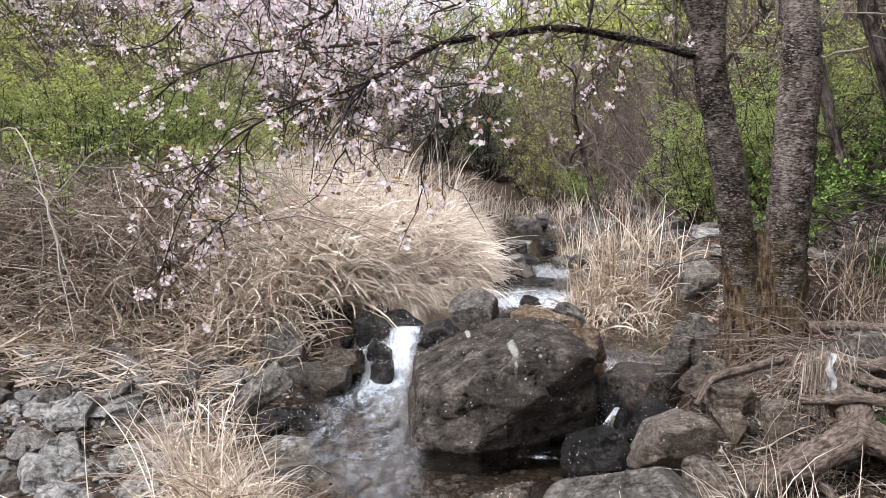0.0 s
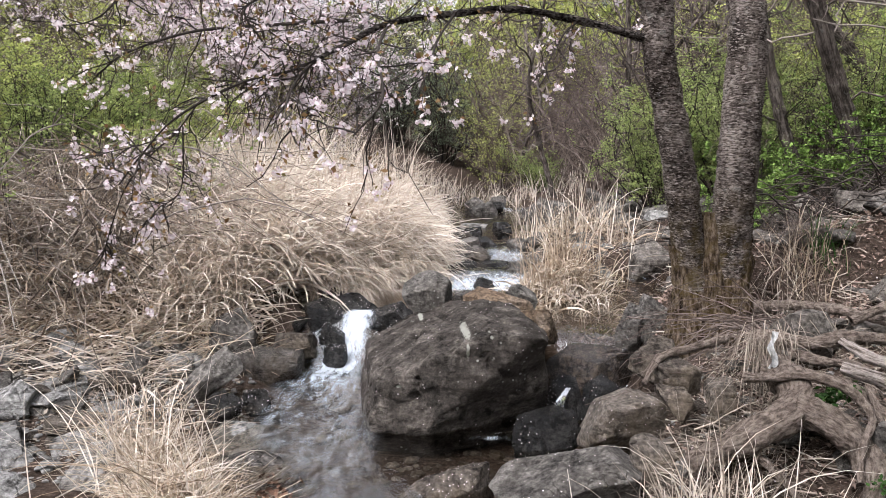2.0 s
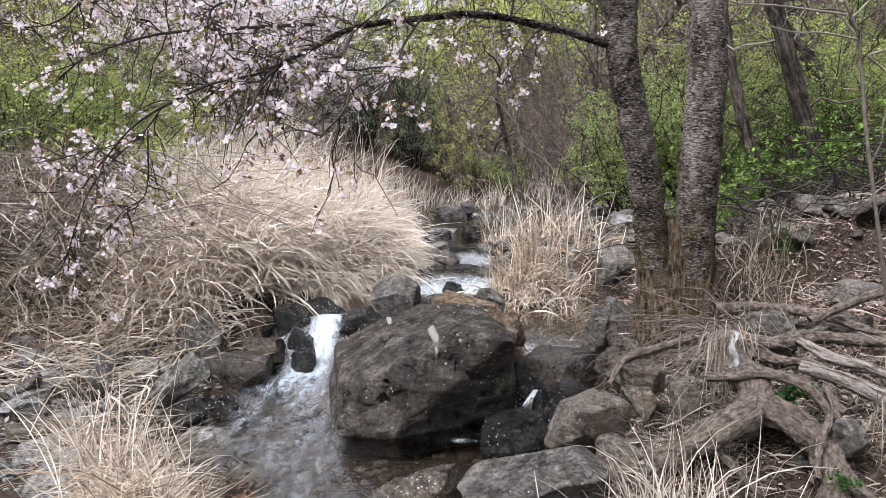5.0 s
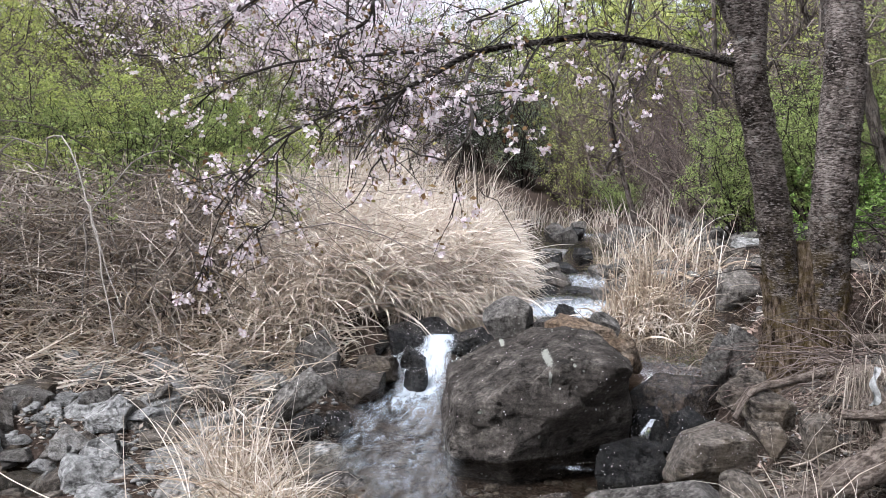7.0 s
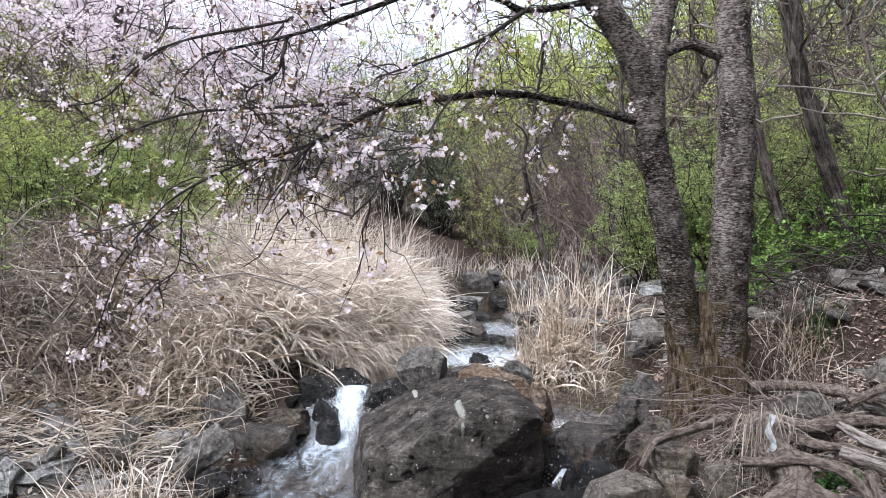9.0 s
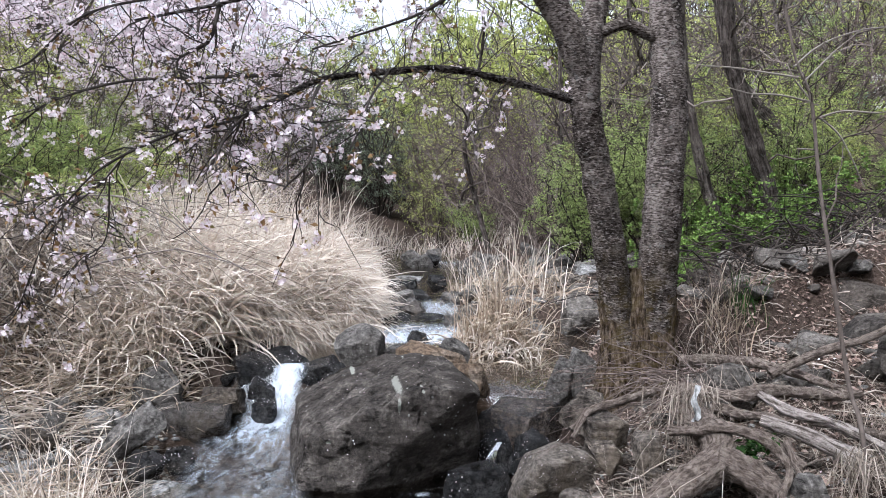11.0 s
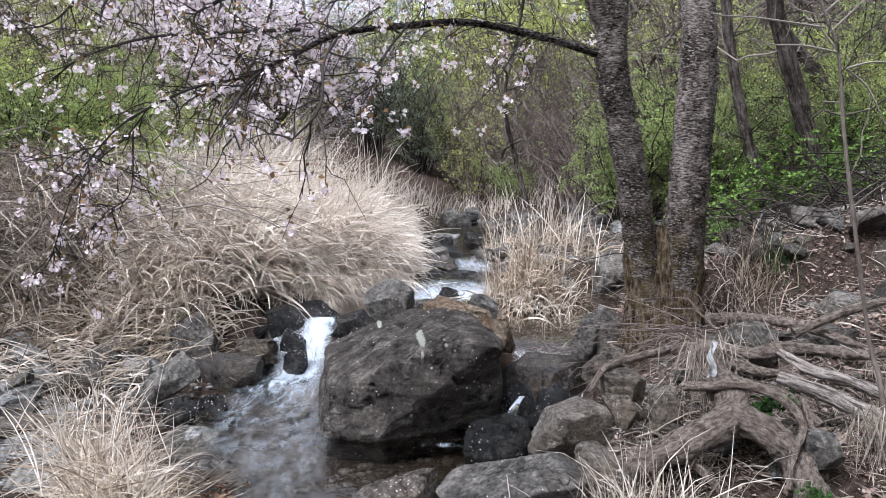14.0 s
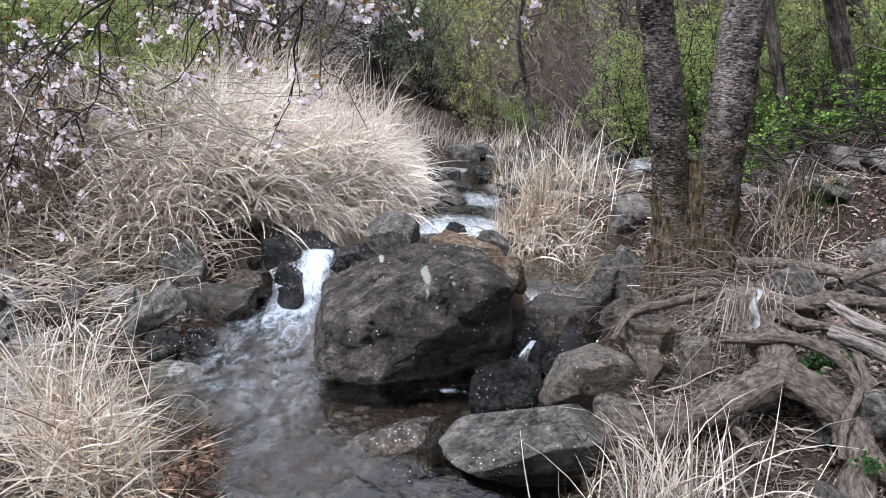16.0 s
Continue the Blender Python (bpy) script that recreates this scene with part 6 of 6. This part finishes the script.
# twigs and straw washed against the tree's foot
rng = rng_of(720)
n = 62
start = np.array([1.76, 3.55, 0.8]) + rng.normal(0, 0.05, (n, 3))
go = unit(np.array([-0.8, 0.35, -0.1]) + rng.normal(0, 0.3, (n, 3)))
t = np.linspace(0, 1, 6)
L = rng.uniform(0.3, 0.8, n)
lines = start[:, None] + go[:, None] * (L[:, None] * t[None])[..., None] - np.array([0, 0, 0.12]) * (t**2)[None, :, None] + rng.normal(0, 0.14, (n, 1, 3)) * (t * (1 - t))[None, :, None] * 2 + rng.normal(0, 0.016, (n, 6, 3))
v, f = tubes(lines, tip_radii(lines, 0.003, 0.0012), 4)
thing("washed_twigs", "bundle of thin dead twigs caught on the roots", "twigs", kind="stuff", me=sheet_mesh("washed_twigs", v, f, TWIG_RED))


def hanging(n, seed, place, wide, length, toward, mat, label, lean=1.9):
    rng = rng_of(seed)
    roots = np.array(place) + rng.normal(size=(n, 3)) * np.array(wide)
    v, f = ribbons(roots, rng.normal(toward, 0.9, n), rng.normal(lean + 0.25, 0.45, n), rng.normal(length, length * 0.35, n), rng.normal(0.0036, 0.001, n), rng.normal(0.5, 0.4, n), 5, seed)
    thing("washed_straw", label, "straw", kind="stuff", me=sheet_mesh("washed_straw", v, f, mat))


hanging(120, 731, (1.55, 3.16, 0.86), (0.06, 0.05, 0.03), 0.3, -2.2, STRAW_GREY, "dry straw hanging from the roots", 2.5)
hanging(150, 732, (2.1, 2.75, 0.68), (0.06, 0.04, 0.03), 0.24, -2.0, STRAW_GREY, "dry straw hanging from the roots", 2.3)
hanging(30, 733, (1.95, 3.3, 0.86), (0.2, 0.1, 0.03), 0.25, -1.5, STRAW_GREY, "dry straw hanging from the roots")
hanging(90, 734, (2.36, 3.05, 0.8), (0.08, 0.06, 0.04), 0.2, -1.8, STRAW_GREY, "dry straw hanging from the roots")
hanging(45, 735, (2.08, 4.1, 0.98), (0.08, 0.1, 0.08), 0.35, -1.6, STRAW_GREY, "dry straw caught beside the tree")
hanging(25, 736, (2.2, 3.9, 0.9), (0.2, 0.2, 0.03), 0.3, -1.2, STRAW_GREY, "dry straw caught beside the tree")
rng = rng_of(740)
n = 900
x, y = rng.uniform(1.3, 6.0, n), rng.uniform(2.3, 8.0, n)
a = rng.uniform(0, 2 * math.pi, n)
L = rng.uniform(0.08, 0.4, n)
start = np.stack([x, y, ground_height(x, y) + rng.uniform(0, 0.05, n)], -1)
d = np.stack([np.cos(a), np.sin(a), rng.normal(0.05, 0.12, n)], -1)
lines = start[:, None] + d[:, None] * (L[:, None] * np.linspace(-0.5, 0.5, 5)[None])[..., None] + rng.normal(0, 0.008, (n, 5, 3))
v, f = tubes(lines, tip_radii(lines, 0.005, 0.002), 4)
thing("dead_twigs", "dead twigs and sticks strewn on the slope", "twigs", kind="stuff", me=sheet_mesh("dead_twigs", v, f, CANE))

# white scrap caught on the twigs
m, n, l, b = material("white_film", 0.4, spec=0.4)
l.new(ramp_node(n, l, noise_node(n, l, 40, 4), [(0.35, (0.2, 0.2, 0.19)), (0.6, (0.42, 0.42, 0.41))]), b.inputs["Base Color"])
gx, gz = np.meshgrid(np.linspace(-1, 1, 7), np.linspace(0, 1, 16))
q = np.stack([gx * 0.015 * (1 - 0.35 * gz) + 0.005 * np.sin(7 * gz), 0.012 * np.sin(gx * 3 + gz * 9), gz * 0.15], -1).reshape(-1, 3)
q[:, :2] += 0.008 * np.stack([grain(q, 30, 3, 2), grain(q, 30, 4, 2)], -1)
i = (np.arange(15)[:, None] * 7 + np.arange(6)[None]).ravel()
f = np.stack([i, i + 1, i + 8, i + 7], 1)
q2 = np.concatenate([q, q + np.array([0, 0.003, 0])])
thing("plastic_scrap", "crumpled white plastic scrap caught on twigs", "litter", (1.53, 3.0, 0.755), me=sheet_mesh("plastic_scrap", q2, np.concatenate([f, f[:, ::-1] + len(q)]), m))

# ferns
for fx, fy, fz, s in ((1.7, 2.86, 0.66, 1.0), (1.78, 2.9, 0.68, 0.8), (2.42, 2.75, 0.62, 1.1), (1.72, 2.5, 0.45, 0.6)):
    rng = rng_of(int(fx * 1000))
    p = np.array([0, 0, 0.02]) + rng.normal(0, 0.03, (90, 3)) * np.array([1.3, 1, 0.5]) * s
    v, f = leaves(p, 0.03 * s, int(fx * 100), 0.5, 0.35)
    thing("fern", "small green fern growing between the roots", "plant", (fx, fy, fz), kind="stuff", me=sheet_mesh("fern", v, f, FERN))

# shed of corrugated sheets with teal tarpaulin, far up the slope
m, n, l, b = material("white_sheet_metal", 0.5, spec=0.4)
l.new(ramp_node(n, l, noise_node(n, l, 3, 6), [(0.35, (0.5, 0.5, 0.46)), (0.65, (0.75, 0.75, 0.72))]), b.inputs["Base Color"])
SHEET = m
m, n, l, b = material("teal_tarpaulin", 0.5, spec=0.4)
l.new(ramp_node(n, l, noise_node(n, l, 5, 6), [(0.35, (0.03, 0.17, 0.16)), (0.65, (0.1, 0.38, 0.36))]), b.inputs["Base Color"])
TARP = m
shed = thing("shed", "makeshift shed of white corrugated sheets under teal tarpaulin", "shed", (15.0, 19.2, 4.2))


def wavy_sheet(w, h, waves, depth):
    gx, gz = np.meshgrid(np.linspace(-w / 2, w / 2, 6), np.linspace(0, h, waves * 6))
    q = np.stack([gx, depth * np.sin(gz / h * waves * 2 * math.pi), gz], -1).reshape(-1, 3)
    i = (np.arange(waves * 6 - 1)[:, None] * 6 + np.arange(5)[None]).ravel()
    f = np.stack([i, i + 1, i + 7, i + 6], 1)
    return np.concatenate([q, q + np.array([0, 0.03, 0])]), np.concatenate([f, f[:, ::-1] + len(q)])


for dx, dz, w, h, ry in ((-0.1, 0.3, 2.1, 0.95, 6), (-1.7, 0.15, 0.9, 0.4, -8), (0.9, 0.0, 1.2, 0.5, 2)):
    q, f = wavy_sheet(w, h, 8, 0.03)
    part("corrugated_sheet", sheet_mesh("corrugated_sheet", q, f, SHEET), shed, "white corrugated sheet").matrix_basis = pose(dx, 0, dz, 0, ry, 12)
for dx, dz, w, h, d in ((-0.95, 0.75, 0.8, 0.35, 0.5), (1.1, 1.0, 0.8, 0.4, 0.5), (0.1, 1.2, 2.0, 0.12, 0.6), (1.9, 0.6, 0.35, 0.6, 0.4)):
    p, f = ball(3)
    p = p * (1 + 0.2 * grain(p, 2.5, int(dx * 50) + 300, 3)[:, None]) * np.array([w, d, h]) * 0.5
    part("tarpaulin", sheet_mesh("tarpaulin", p, f, TARP), shed, "crumpled teal tarpaulin").location = (dx, 0.15, dz)

rng = rng_of(760)
p = np.stack([rng.normal(-0.5, 0.05, 420), rng.normal(2.95, 0.18, 420), rng.uniform(0.06, 0.24, 420)], -1)
v, f = leaves(p, 0.032, 761, 0.6, 0.3)
thing("caught_leaves", "brown dead leaves caught in the straw tussock", "leaves", kind="stuff", me=sheet_mesh("caught_leaves", v, f, LEAF_DEAD))


# fallen petals stuck on wet stone and strewn on the banks
def petals_on(n, seed, top, size=0.009, least=-0.5):
    """Petals lying on the faces of a stone."""
    rng = rng_of(seed)
    me = top.data
    co = np.empty(len(me.vertices) * 3, np.float32)
    me.vertices.foreach_get("co", co)
    co = co.reshape(-1, 3)
    tri = np.empty(len(me.polygons) * 3, np.int32)
    me.polygons.foreach_get("vertices", tri)
    q = co[tri.reshape(-1, 3)]
    nrm = np.cross(q[:, 1] - q[:, 0], q[:, 2] - q[:, 0])
    area = np.linalg.norm(nrm, axis=1)
    nrm = unit(nrm)
    w = area * (nrm[:, 2] > least) * ramp(grain(q[:, 0], 4, seed, 2), -0.3, 0.4)
    if w.sum() <= 0:
        return np.zeros((0, 3)), np.zeros((0, 4), int)
    i = rng.choice(len(q), n, p=w / w.sum())
    mid = q[i].mean(1) + nrm[i] * 0.003 + np.array(top.location)
    a = unit(np.cross(nrm[i], rng.normal(size=(n, 3))))
    b = np.cross(nrm[i], a)
    s = (size * rng.uniform(0.4, 1.1, n))[:, None]
    v = np.stack([mid - a * s * 0.5, mid + b * s * 0.4, mid + a * s * 0.5 + nrm[i] * s * 0.2, mid - b * s * 0.4], 1)
    return v.reshape(-1, 3), np.arange(n * 4).reshape(-1, 4)


pieces = []
for i, top in enumerate([o for o in scene.objects if o.name.split(".")[0] in ("rock", "boulder")]):
    wet = top.data.materials[0] is STONE_WET
    if top.location.y < 6.2 and (wet or top.name == "boulder" or (top.location.y < 4.3 and 0.2 < top.location.x < 1.3 and top.location.z < 0.25)):
        pieces.append(petals_on(170 if top.name == "boulder" else 90, 800 + i, top))
rng = rng_of(899)
x, y = rng.uniform(1.0, 3.6, 500), rng.uniform(2.2, 4.6, 500)
pieces.append(leaves(np.stack([x, y, ground_height(x, y) + 0.02], -1), 0.012, 898, 0.3, 0.4))
v, f = joined([q for q in pieces if len(q[0])])
thing("fallen_petals", "white fallen cherry petals stuck on the wet stones", "petals", kind="stuff", me=sheet_mesh("fallen_petals", v, f, PETAL))
